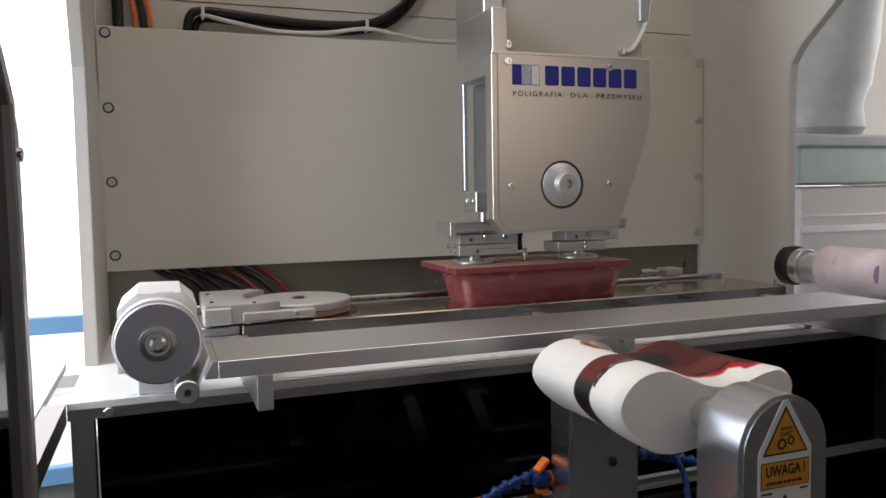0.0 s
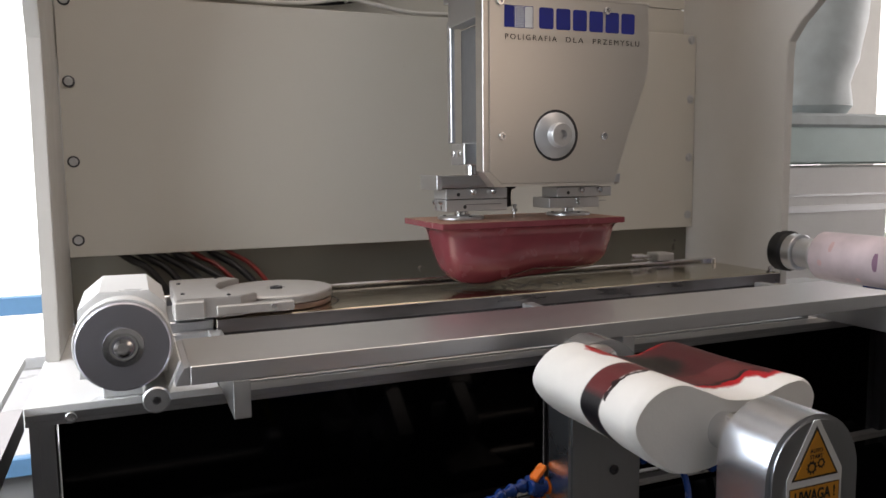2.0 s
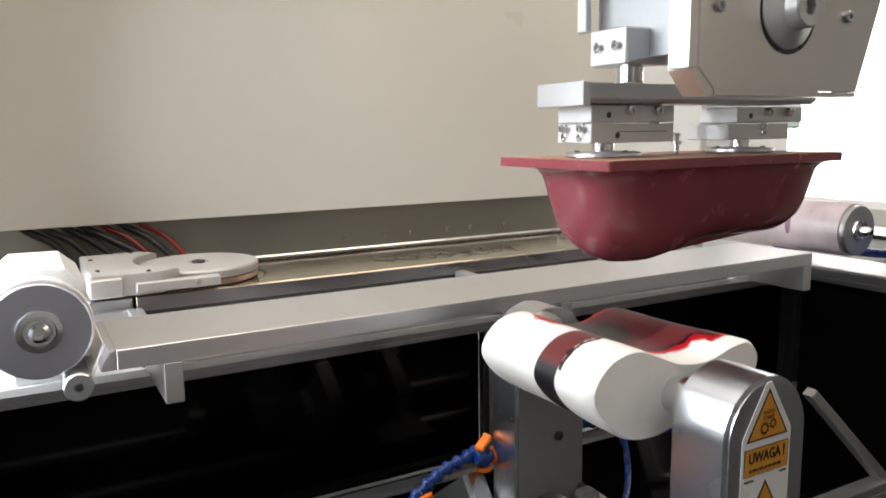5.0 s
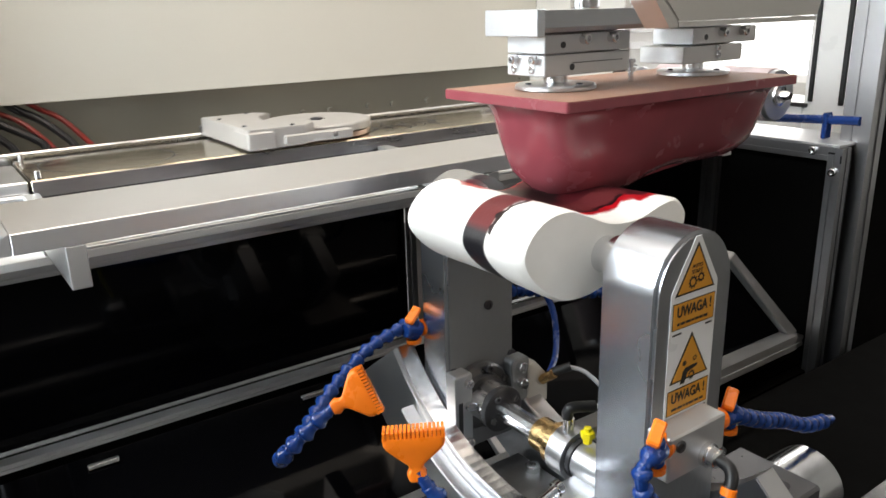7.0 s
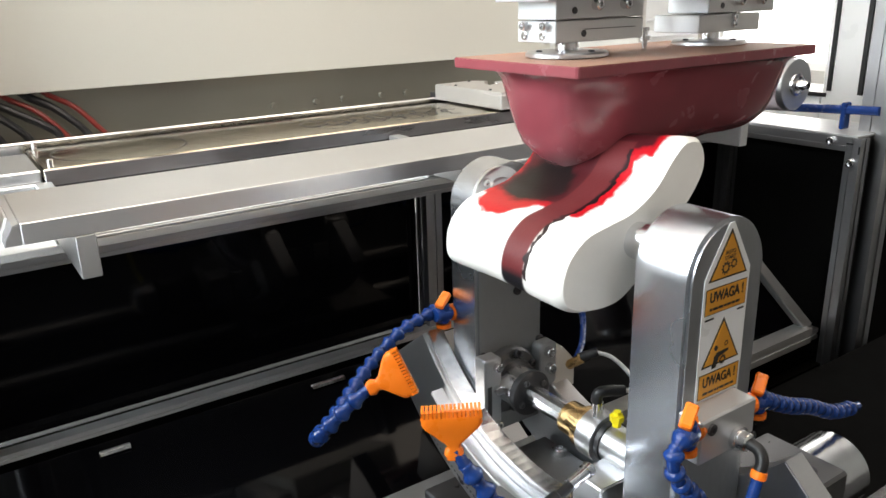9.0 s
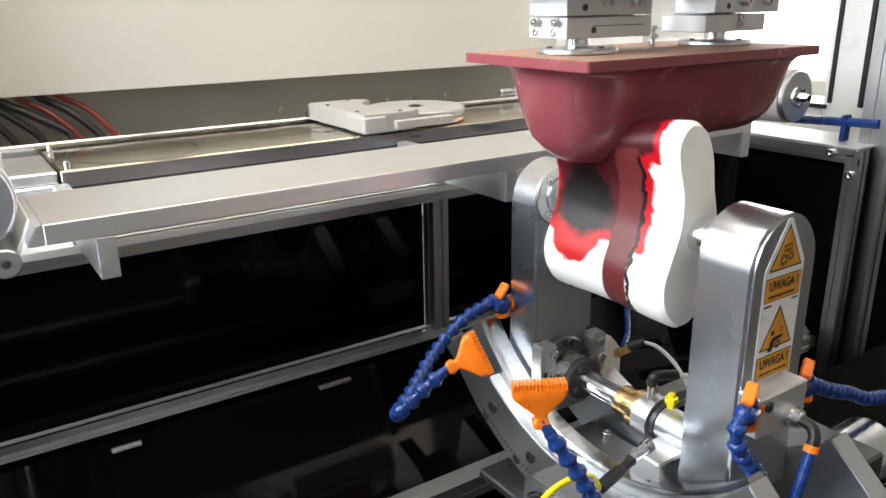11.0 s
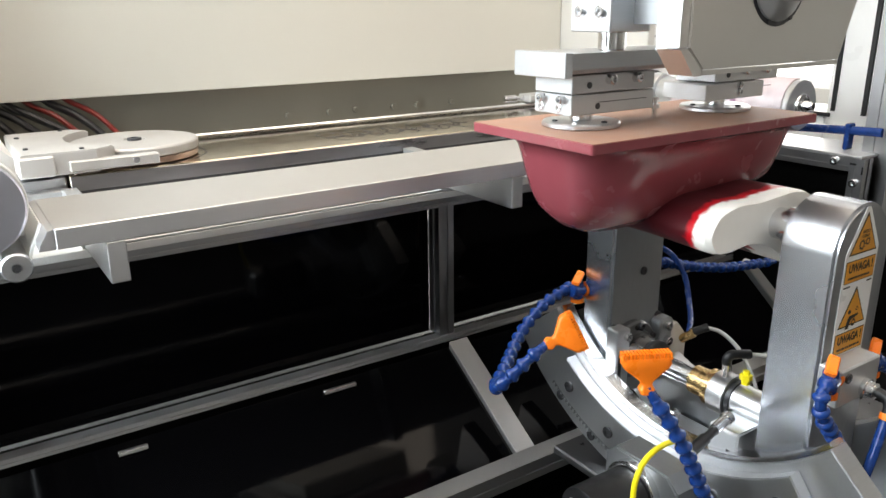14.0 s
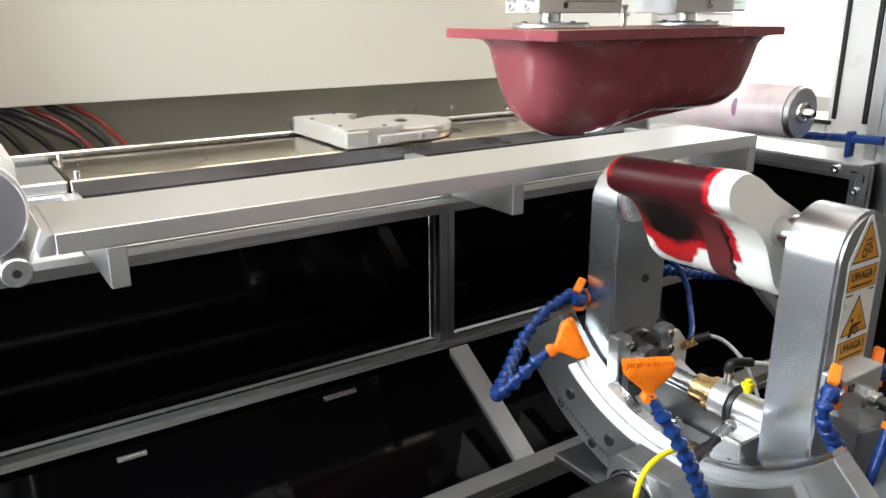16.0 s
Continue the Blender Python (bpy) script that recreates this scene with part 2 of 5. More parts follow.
def part(name, bm, mat, parent=None, label="", origin=None, smooth=False, mats=None):
    """One mesh under its thing; the vertices are given in the place's own metres, at the thing's first pose."""
    if origin is None and parent is not None and parent.type == "MESH":
        o = Vector(parent["base"])
    else:
        o = Vector(origin) if origin is not None else (Vector(root_of(parent)["base"]) if parent else Vector())
    bmesh.ops.transform(bm, matrix=Matrix.Translation(-o), verts=bm.verts)
    bmesh.ops.recalc_face_normals(bm, faces=bm.faces)
    if smooth:
        for f in bm.faces:
            f.smooth = True
        for e in bm.edges:
            if len(e.link_faces) == 2 and e.calc_face_angle(0) > radians(38):
                e.smooth = False
    me = bpy.data.meshes.new(name)
    bm.to_mesh(me)
    bm.free()
    for m in mats or [mat]:
        me.materials.append(m)
    ob = new(name, me)
    if parent:
        ob.parent = parent
        ob.location = o - Vector(parent["base"])
    else:
        ob.location = o
    ob["base"] = list(o)
    return tagged(ob, label) if label else ob


def setting(name, bm, mat, label, category, smooth=False):
    return tagged(part(name, bm, mat, smooth=smooth), label, category, kind="structure")


def B(*boxes, bevel=0.0):
    """Boxes x0, x1, y0, y1, z0, z1."""
    bm = bmesh.new()
    for b in boxes:
        add_box(bm, *b, bevel=bevel)
    return bm


def add_box(bm, x0, x1, y0, y1, z0, z1, bevel=0.0):
    m = Matrix.LocRotScale(((x0 + x1) / 2, (y0 + y1) / 2, (z0 + z1) / 2), None, (abs(x1 - x0), abs(y1 - y0), abs(z1 - z0)))
    r = bmesh.ops.create_cube(bm, size=1, matrix=m)
    if bevel:
        es = list({e for v in r["verts"] for e in v.link_edges})
        bmesh.ops.bevel(bm, geom=es, offset=bevel, segments=1, affect="EDGES")


def frame_of(d):
    d = Vector(d).normalized()
    return d.to_track_quat("Z", "Y").to_matrix()


def add_lathe(bm, at, axis, profile, seg=24, cap=True):
    """Rings of (radius, distance along the axis)."""
    at, rot = Vector(at), frame_of(axis)
    rings = []
    for r, h in profile:
        rings.append([bm.verts.new(at + rot @ Vector((r * math.cos(a), r * math.sin(a), h))) for a in (2 * math.pi * k / seg for k in range(seg))])
    for p, q in zip(rings, rings[1:]):
        for k in range(seg):
            bm.faces.new((p[k], p[(k + 1) % seg], q[(k + 1) % seg], q[k]))
    if cap:
        bm.faces.new(rings[0][::-1])
        bm.faces.new(rings[-1])


def L(at, axis, profile, seg=24):
    bm = bmesh.new()
    add_lathe(bm, at, axis, profile, seg)
    return bm


def add_cyl(bm, at, axis, r, h, seg=20, bev=0.0):
    b = bev or min(r, h) * 0.08
    add_lathe(bm, at, axis, [(r - b, 0), (r, b), (r, h - b), (r - b, h)], seg)


def CY(at, axis, r, h, seg=20, bev=0.0):
    bm = bmesh.new()
    add_cyl(bm, at, axis, r, h, seg, bev)
    return bm


def add_prism(bm, pts, y0, y1, plane="xz", bevel=0.0):
    """An outline of (x, z) drawn out along y, or (y, z) along x, or (x, y) along z."""
    put = {"xz": lambda a, c, d: (a, d, c), "yz": lambda a, c, d: (d, a, c), "xy": lambda a, c, d: (a, c, d)}[plane]
    p = [bm.verts.new(put(a, c, y0)) for a, c in pts]
    q = [bm.verts.new(put(a, c, y1)) for a, c in pts]
    n = len(pts)
    fs = [bm.faces.new(p[::-1]), bm.faces.new(q)]
    for k in range(n):
        fs.append(bm.faces.new((p[k], p[(k + 1) % n], q[(k + 1) % n], q[k])))
    if bevel:
        es = list(set(fs[0].edges) | set(fs[1].edges))
        bmesh.ops.recalc_face_normals(bm, faces=fs)
        bmesh.ops.bevel(bm, geom=es, offset=bevel, segments=2, affect="EDGES")


def PR(pts, y0, y1, plane="xz", bevel=0.0):
    bm = bmesh.new()
    add_prism(bm, pts, y0, y1, plane, bevel)
    return bm


def curve_points(pts, n, closed=False):
    """Points along a smooth line through pts."""
    P = [Vector(p) for p in pts]
    m = len(P)
    out = []
    spans = m if closed else m - 1
    for i in range(spans):
        a, b, c, d = (P[(i + k) % m] if closed else P[min(max(i + k, 0), m - 1)] for k in (-1, 0, 1, 2))
        for j in range(n):
            t = j / n
            out.append(0.5 * (2 * b + (c - a) * t + (2 * a - 5 * b + 4 * c - d) * t * t + (3 * b - a - 3 * c + d) * t ** 3))
    if not closed:
        out.append(P[-1])
    return out


def add_tube(bm, pts, r, seg=8, n=6):
    line = curve_points(pts, n)
    rings = []
    side = None
    for i, p in enumerate(line):
        d = (line[min(i + 1, len(line) - 1)] - line[max(i - 1, 0)]).normalized()
        side = (side - d * side.dot(d)).normalized() if side else d.orthogonal().normalized()
        up = d.cross(side)
        rings.append([bm.verts.new(p + r * (side * math.cos(a) + up * math.sin(a))) for a in (2 * math.pi * k / seg for k in range(seg))])
    for p, q in zip(rings, rings[1:]):
        for k in range(seg):
            bm.faces.new((p[k], p[(k + 1) % seg], q[(k + 1) % seg], q[k]))
    bm.faces.new(rings[0][::-1])
    bm.faces.new(rings[-1])


def TU(pts, r, seg=8, n=6):
    bm = bmesh.new()
    add_tube(bm, pts, r, seg, n)
    return bm


BEADS = {}


def hose(pts, pitch, r, parent, label):
    """Ball-jointed hose: an inner tube with one bead after another, all on one mesh."""
    tube = part("jointed_hose", TU(pts, r * 0.58, 10, 8), BLUE, parent, label, smooth=True)
    if r not in BEADS:
        bm = bmesh.new()
        k = pitch
        add_lathe(bm, (0, 0, 0), (0, 0, 1), [(r * 0.64, -0.05 * k), (r * 0.98, 0.12 * k), (r, 0.30 * k), (r * 0.82, 0.46 * k), (r * 0.64, 0.62 * k), (r * 0.64, 0.85 * k), (r * 0.68, 1.0 * k)], 16)
        for f in bm.faces:
            f.smooth = True
        me = bpy.data.meshes.new("bead")
        bm.to_mesh(me)
        bm.free()
        me.materials.append(BLUE)
        BEADS[r] = me
    line = curve_points(pts, 24)
    walked, last = 0.0, line[0]
    for a, b in zip(line, line[1:]):
        walked += (b - a).length
        if walked >= pitch:
            ob = new("bead", BEADS[r])
            ob.parent = tube
            m = frame_of(b - last).to_4x4()
            m.translation = last - Vector(tube["base"])
            ob.matrix_basis = m
            walked, last = 0.0, b
    return tube


def add_screw(bm, at, axis, r, h):
    """Cap screw with a sunk hexagon."""
    add_lathe(bm, at, axis, [(r, 0), (r, h * 0.85), (r * 0.88, h), (r * 0.5, h), (r * 0.46, h * 0.45), (0.0005, h * 0.45)], 14)


def SC(at, axis, r, h):
    bm = bmesh.new()
    add_screw(bm, at, axis, r, h)
    return bm


def lettering(name, text, size, at, rot, mat, parent, width=None, spacing=1.0, bold=0.0):
    cu = bpy.data.curves.new(name, "FONT")
    cu.body, cu.size, cu.align_x, cu.align_y, cu.extrude, cu.space_character, cu.offset = text, size, "CENTER", "CENTER", 0.0002, spacing, bold
    tmp = bpy.data.objects.new(name, cu)
    scene.collection.objects.link(tmp)
    me = bpy.data.meshes.new_from_object(tmp.evaluated_get(bpy.context.evaluated_depsgraph_get()))
    bpy.data.objects.remove(tmp)
    me.materials.clear()
    me.materials.append(mat)
    ob = new(name, me)
    ob.parent = parent
    k = 1.0
    if width:
        xs = [v.co.x for v in me.vertices]
        k = width / max(1e-6, max(xs) - min(xs))
    me.transform(Matrix.Diagonal((k, 1, 1, 1)))
    ob.matrix_basis = Matrix.Translation(Vector(at) - Vector(parent["base"])) @ Euler([radians(a) for a in rot]).to_matrix().to_4x4()
    return ob


def rounded(x0, x1, z0, z1, r, n=6):
    out = []
    for cx, cz, a0 in ((x1 - r, z1 - r, 0), (x0 + r, z1 - r, 90), (x0 + r, z0 + r, 180), (x1 - r, z0 + r, 270)):
        out += [(cx + r * math.cos(radians(a0 + 90 * k / n)), cz + r * math.sin(radians(a0 + 90 * k / n))) for k in range(n + 1)]
    return out

# ---- room ----
setting("floor", B((-3, 5, -4.6, 3, -0.1, 0)), FLOOR, "grey industrial floor", "floor")
# ceiling and south wall are unseen, added to steer reflected light
setting("ceiling", B((-3, 5, -4.6, 3, 3.2, 3.3)), CEIL, "plain ceiling added over the workshop, out of view", "ceiling")
setting("wall_west", B((-3.1, -3, -4.6, 3, 0, 3.2)), ROOM, "plain light workshop wall", "wall")
setting("wall_east", B((5, 5.1, -4.6, -1.6, 0, 3.2), (5, 5.1, 2.4, 3, 0, 3.2), (5, 5.1, -1.6, 2.4, 0, 0.7), (5, 5.1, -1.6, 2.4, 2.9, 3.2)), ROOM, "light workshop wall with a wide window", "wall")
setting("wall_south", B((-3, 5, -4.7, -4.6, 0, 3.2)), ROOM_DARK, "grey wall added behind the camera, out of view", "wall")
setting("wall_north", B((-3, -1.9, 1.9, 2.0, 0, 3.2), (-0.15, 2.3, 1.9, 2.0, 0, 3.2), (4.6, 5, 1.9, 2.0, 0, 3.2), (-1.9, -0.15, 1.9, 2.0, 0, 0.35), (-1.9, -0.15, 1.9, 2.0, 2.9, 3.2), (2.3, 4.6, 1.9, 2.0, 0, 0.6), (2.3, 4.6, 1.9, 2.0, 2.9, 3.2)), ROOM, "light workshop wall with two tall windows", "wall")
for n, (x0, x1, z0) in enumerate(((-1.9, -0.15, 0.35), (2.3, 4.6, 0.6)), 1):
    w = thing(f"window_{n}", "tall overexposed workshop window", "window", ((x0 + x1) / 2, 1.95, z0), kind="structure")
    part("pane", B((x0, x1, 1.96, 1.97, z0, 2.9)), GLOW, w)
    part("window_frame", B((x0, x0 + 0.05, 1.92, 1.955, z0, 2.9), (x1 - 0.05, x1, 1.92, 1.955, z0, 2.9), (x0 + 0.052, x1 - 0.052, 1.92, 1.955, z0, z0 + 0.05), (x0 + 0.052, x1 - 0.052, 1.92, 1.955, 2.85, 2.9)), WHITE, w)
w = thing("window_3", "wide workshop window with daylight", "window", (5.05, 0.4, 0.7), kind="structure")
part("pane", B((5.06, 5.07, -1.6, 2.4, 0.7, 2.9)), GLOW, w)
part("window_frame", B((5.02, 5.055, -1.6, -1.55, 0.7, 2.9), (5.02, 5.055, 2.35, 2.4, 0.7, 2.9), (5.02, 5.055, 0.37, 0.43, 0.752, 2.848), (5.02, 5.055, -1.548, 2.348, 0.7, 0.75), (5.02, 5.055, -1.548, 2.348, 2.85, 2.9)), WHITE, w)

# window bench with a pale blue edge outside the guard
t = thing("window_bench", "white bench with pale blue edge profiles below the window", "bench", (-0.6, 1.2, 0))
part("worktop", B((-1.6, -0.14, 0.7, 1.85, 0.30, 0.36), bevel=0.004), WHITE, t)
part("edge_profile", B((-1.6, -0.14, 1.80, 1.86, 0.62, 0.70), bevel=0.004), SKYBLUE, t, "pale blue edge profile")
part("edge_profile", B((-1.6, -0.14, 0.66, 0.697, 0.30, 0.36), bevel=0.004), SKYBLUE, t, "pale blue edge profile")
part("base", B((-1.58, -0.16, 0.75, 1.8, 0.0, 0.298)), WHITE, t)

# ---- machine housing ----
p = thing("back_panel", "cream lacquered metal panel with sunk screws", "panel", (0.88, 0, 1.05))
part("sheet", B((-0.020, 1.785, 0, 0.012, 1.048, 1.650), bevel=0.0015), PANEL, p)
for x in (0.0, 1.766):
    for k in range(4):
        bm = bmesh.new()
        z = 1.088 + 0.182 * k
        add_lathe(bm, (x, 0.001, z), (0, -1, 0), [(0.0135, 0), (0.0135, 0.0022), (0.0118, 0.0030)], 20)
        s = part("screw_washer", bm, DARK if x < 0.1 else ALU_MATT, p)
        part("screw_head", SC((x, -0.0015, z), (0, -1, 0), 0.0095, 0.003), ALU_MATT, s)
setting("wall_back_strip", B((-0.0232, -0.0225, 0.004, 0.016, 0.8845, 2.3)), WALL_PAINT, "grey sheet strip beside the panel", "wall")
for k in range(4):
    tagged(part("screw", SC((-0.032, 0.005, 1.088 + 0.182 * k), (0, -1, 0), 0.009, 0.004), WALL_PAINT), "painted screw in the grey sheet", "screw", "screws of the strip")
setting("wall_left", PR([(-0.345, 0.8845), (0.07, 0.8845), (0.07, 2.4), (-0.50, 2.4), (-0.50, 2.0), (-0.345, 1.60), (-0.305, 1.50), (-0.305, 1.40)], -0.050, -0.0235, "yz", 0.002), WALL_PAINT, "grey lacquered side wall of the printing machine", "wall")
setting("wall_right", PR([(-0.36, 0.8845), (0.07, 0.8845), (0.07, 2.4), (-0.80, 2.4), (-0.80, 1.95), (-0.40, 1.62), (-0.365, 1.575), (-0.36, 1.53)], 1.787, 1.815, "yz", 0.002), WALL_PAINT, "grey lacquered side wall with a slanted cut-out", "wall")
setting("wall_upper_back", B((-0.022, 1.786, 0.062, 0.075, 1.50, 1.735), (-0.022, 1.786, 0.062, 0.075, 1.739, 1.90), (-0.022, 0.70, 0.062, 0.075, 1.904, 2.4), (0.704, 1.786, 0.062, 0.075, 1.904, 2.4), (-0.022, 1.786, 0.072, 0.08, 1.5, 2.4)), PANEL, "cream sheet wall with narrow joints above the panel", "wall")
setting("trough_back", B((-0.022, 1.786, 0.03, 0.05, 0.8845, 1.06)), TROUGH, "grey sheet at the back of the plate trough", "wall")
for k in range(6):
    tagged(part("trough_screw", CY((0.86 + 0.10 * k + 0.02 * (k % 2), 0.0295, 0.966), (0, -1, 0), 0.008, 0.012, 10), TROUGH), "small dark screw in the trough sheet", "screw", "trough screws")

# cables above the panel
for nm, mat, r, pts, lab in (
        ("power_cable", BLACK_MATT, 0.011, [(0.19, 0.035, 1.63), (0.20, 0.03, 1.69), (0.235, 0.03, 1.708), (0.36, 0.03, 1.70), (0.52, 0.03, 1.692), (0.66, 0.03, 1.70), (0.74, 0.03, 1.735), (0.80, 0.03, 1.80), (0.84, 0.03, 1.95)], "thick black power cable sagging over the panel"),
        ("power_cable", BLACK_MATT, 0.010, [(0.21, 0.05, 1.63), (0.215, 0.048, 1.675), (0.25, 0.045, 1.692), (0.38, 0.045, 1.682), (0.54, 0.045, 1.676), (0.67, 0.045, 1.688), (0.75, 0.045, 1.72), (0.82, 0.045, 1.80), (0.87, 0.045, 1.95)], "black power cable sagging over the panel"),
        ("signal_cable", GREY_TUBE, 0.006, [(0.225, 0.03, 1.70), (0.30, 0.02, 1.682), (0.42, 0.02, 1.664), (0.55, 0.02, 1.668), (0.66, 0.02, 1.685), (0.75, 0.02, 1.674), (0.84, 0.02, 1.662), (0.95, 0.02, 1.664)], "thin light grey signal cable"),
        ("supply_cable", BLACK_MATT, 0.013, [(0.03, 0.035, 1.55), (0.03, 0.035, 1.72), (0.028, 0.035, 2.0), (0.03, 0.035, 2.3)], "thick black supply cable beside the panel"),
        ("supply_cable", ORANGE_CABLE, 0.006, [(0.075, 0.035, 1.55), (0.07, 0.035, 1.68), (0.055, 0.035, 1.8), (0.05, 0.035, 2.2)], "thin orange supply cable beside the panel"),
        ("supply_cable", BLACK_MATT, 0.009, [(0.092, 0.035, 1.55), (0.088, 0.035, 1.68), (0.075, 0.035, 1.8), (0.07, 0.035, 2.2)], "thick black supply cable beside the panel"),
        ("supply_cable", ORANGE_CABLE, 0.006, [(0.108, 0.035, 1.55), (0.104, 0.035, 1.68), (0.092, 0.035, 1.8), (0.09, 0.035, 2.2)], "thin orange supply cable beside the panel")):
    tagged(part(nm, TU(pts, r, 10), mat, smooth=True), lab, "cable")
for x, z in ((0.232, 1.70), (0.665, 1.692)):
    tagged(part("cable_tie", B((x - 0.004, x + 0.004, 0.012, 0.062, z - 0.014, z + 0.018), bevel=0.002), GREY_TUBE), "light cable tie round the cables", "cable tie")
# cables in the trough
rng = random.Random(4)
for k in range(7):
    x = 0.17 + 0.04 * k
    mat = (BLACK_MATT, BLACK_MATT, BLACK_MATT, BLACK_MATT, RED_CABLE, BLACK_MATT, RED_CABLE)[k]
    pts = [(x - 0.12 + rng.uniform(-0.03, 0.03), 0.021, 1.12), (x - 0.08, 0.020, 1.05), (x - 0.02, 0.008, 1.01), (x + 0.03 + rng.uniform(-0.02, 0.03), -0.05, 0.965), (x + 0.03, -0.13, 0.94)]
    tagged(part("trough_cable", TU(pts, 0.0085 if mat is BLACK_MATT else 0.006, 8), mat, smooth=True), "hanging cable behind the ink carriage", "cable", "trough cables")

# ---- table of the machine ----
# the white carries the sun's glare on the left end
setting("base_table", B((-0.052, 1.878, -0.652, 0.028, 0.871, 0.884), bevel=0.001), WHITE, "white base table of the machine, sunlight kept in the colour", "table")


def profile_bar(name, x0, x1, y0, y1, z0, z1, along, mat=None, label="grooved aluminium profile bar", parent=None):
    """Square aluminium profile with a groove on its outer faces."""
    bm = bmesh.new()
    g, d = 0.004, 0.003
    if along == "x":
        h = z1 - z0
        o = [(y0, z0), (y1, z0), (y1, z1), (y0, z1), (y0, z0 + h * 0.62), (y0 + d, z0 + h * 0.62), (y0 + d, z0 + h * 0.38), (y0, z0 + h * 0.38)]
        add_prism(bm, o, x0, x1, "yz")
    elif along == "y":
        h = z1 - z0
        o = [(x0, z0), (x1, z0), (x1, z1), (x0, z1), (x0, z0 + h * 0.62), (x0 + d, z0 + h * 0.62), (x0 + d, z0 + h * 0.38), (x0, z0 + h * 0.38)]
        add_prism(bm, o, y0, y1, "xz")
    else:
        w, u = x1 - x0, y1 - y0
        o = [(x0, y1), (x0, y0 + u * 0.62), (x0 + d, y0 + u * 0.62), (x0 + d, y0 + u * 0.38), (x0, y0 + u * 0.38), (x0, y0), (x0 + w * 0.38, y0), (x0 + w * 0.38, y0 + d), (x0 + w * 0.62, y0 + d), (x0 + w * 0.62, y0), (x1, y0), (x1, y1)]
        add_prism(bm, o, z0, z1, "xy")
    ob = part(name, bm, mat or PROFILE, parent)
    return ob if parent else tagged(ob, label, "profile bar", kind="structure")


profile_bar("front_beam", -0.052, 1.878, -0.650, -0.612, 0.853, 0.8705, "x", label="grooved aluminium beam under the table")
profile_bar("lower_beam", -0.052, 1.87, -0.650, -0.626, 0.557, 0.571, "x", ALU_MATT, label="aluminium beam below the black panels")
for x0, x1, z0, mat in ((-0.048, -0.012, 0.0, PROFILE), (0.893, 0.929, 0.5715, PROFILE), (1.842, 1.876, 0.0, DARK)):
    profile_bar("upright", x0, x1, -0.645, -0.607, z0, 0.8525, "z", mat, label="grooved aluminium upright under the table")
setting("black_panel", B((-0.010, 0.891, -0.606, -0.600, 0.5715, 0.8525)), BLACK, "glossy black acrylic panel", "panel")
setting("black_panel", B((0.931, 1.840, -0.606, -0.600, 0.5715, 0.8525)), BLACK, "glossy black acrylic panel", "panel")

# sloping lower cover
SL = [(-0.655, 0.545), (-0.888, 0.396), (-0.888, 0.390), (-0.655, 0.539)]
setting("sloping_panel", PR(SL, -0.052, 0.908, "yz"), BLACK, "glossy black sloping acrylic panel", "panel")
setting("sloping_panel", PR(SL, 0.957, 1.84, "yz"), BLACK, "glossy black sloping acrylic panel", "panel")
setting("sloping_rib", PR([(-0.655, 0.557), (-0.886, 0.409), (-0.886, 0.372), (-0.655, 0.520)], 0.909, 0.956, "yz", 0.001), ALU_MATT, "aluminium rib between the sloping panels", "profile bar")
profile_bar("front_low_beam", -0.052, 1.84, -0.930, -0.889, 0.372, 0.412, "x", ALU_MATT, label="aluminium beam along the sloping panels")
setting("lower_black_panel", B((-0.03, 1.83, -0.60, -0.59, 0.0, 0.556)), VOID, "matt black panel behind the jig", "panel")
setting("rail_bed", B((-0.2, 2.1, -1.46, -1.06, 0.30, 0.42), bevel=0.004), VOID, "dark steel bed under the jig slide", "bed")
for y in (-1.12, -1.40):
    tagged(part("slide_rail", B((-0.1, 1.35, y - 0.014, y + 0.014, 0.422, 0.452), bevel=0.003), POLISH), "polished steel slide rail", "rail", "slide rails")

# added polished bars stand in for two bright slits of light
for x0, x1 in ((0.238, 0.286), (0.608, 0.676)):
    tagged(part("light_slit_bar", B((x0, x1, -0.680, -0.6715, 0.534, 0.5415), bevel=0.001), POLISH), "bright bar standing in for a slit of light under the lower beam", "clip", "panel clips")

# table plate with brackets
t = thing("tray_table", "long brushed aluminium table plate along the machine front", "table", (0.92, -0.78, 0.884))
part("tabletop", B((0.182, 1.583, -0.870, -0.682, 0.9515, 0.978), bevel=0.001), TABLE, t)
part("end_ramp", PR([(0.162, 0.9515), (0.181, 0.9515), (0.181, 0.978), (0.174, 0.976), (0.164, 0.960)], -0.869, -0.683, "xz", 0.001), TABLE, t)
for x in (0.238, 0.899, 1.558):
    part("bracket", B((x, x + 0.0245, -0.870, -0.50, 0.8955 if x > 0.5 else 0.8945, 0.951), bevel=0.0012), ALU_MATT, t)
    part("bracket_foot", B((x, x + 0.0245, -0.648, -0.50, 0.8845, 0.894), bevel=0.0008), ALU_MATT, t)
part("edge_strip", B((0.264, 1.56, -0.6515, -0.640, 0.8845, 0.889), bevel=0.001), ALU, t, "bright aluminium edge strip")

# etched plate, its holder and rail
t = thing("etched_plate", "polished etched steel printing plate with ornament", "printing plate", (0.92, -0.37, 0.884))
part("plate", B((0.255, 1.65, -0.492, -0.265, 0.950, 0.970), bevel=0.002), STEEL, t)
part("holder", B((0.258, 1.647, -0.480, -0.258, 0.8845, 0.949), bevel=0.002), DARK, t)
for x in (0.268, 1.63):
    for y in (-0.48, -0.277):
        part("pin", CY((x, y, 0.9702), (0, 0, 1), 0.005, 0.014, 12), POLISH, t)
rng = random.Random(9)
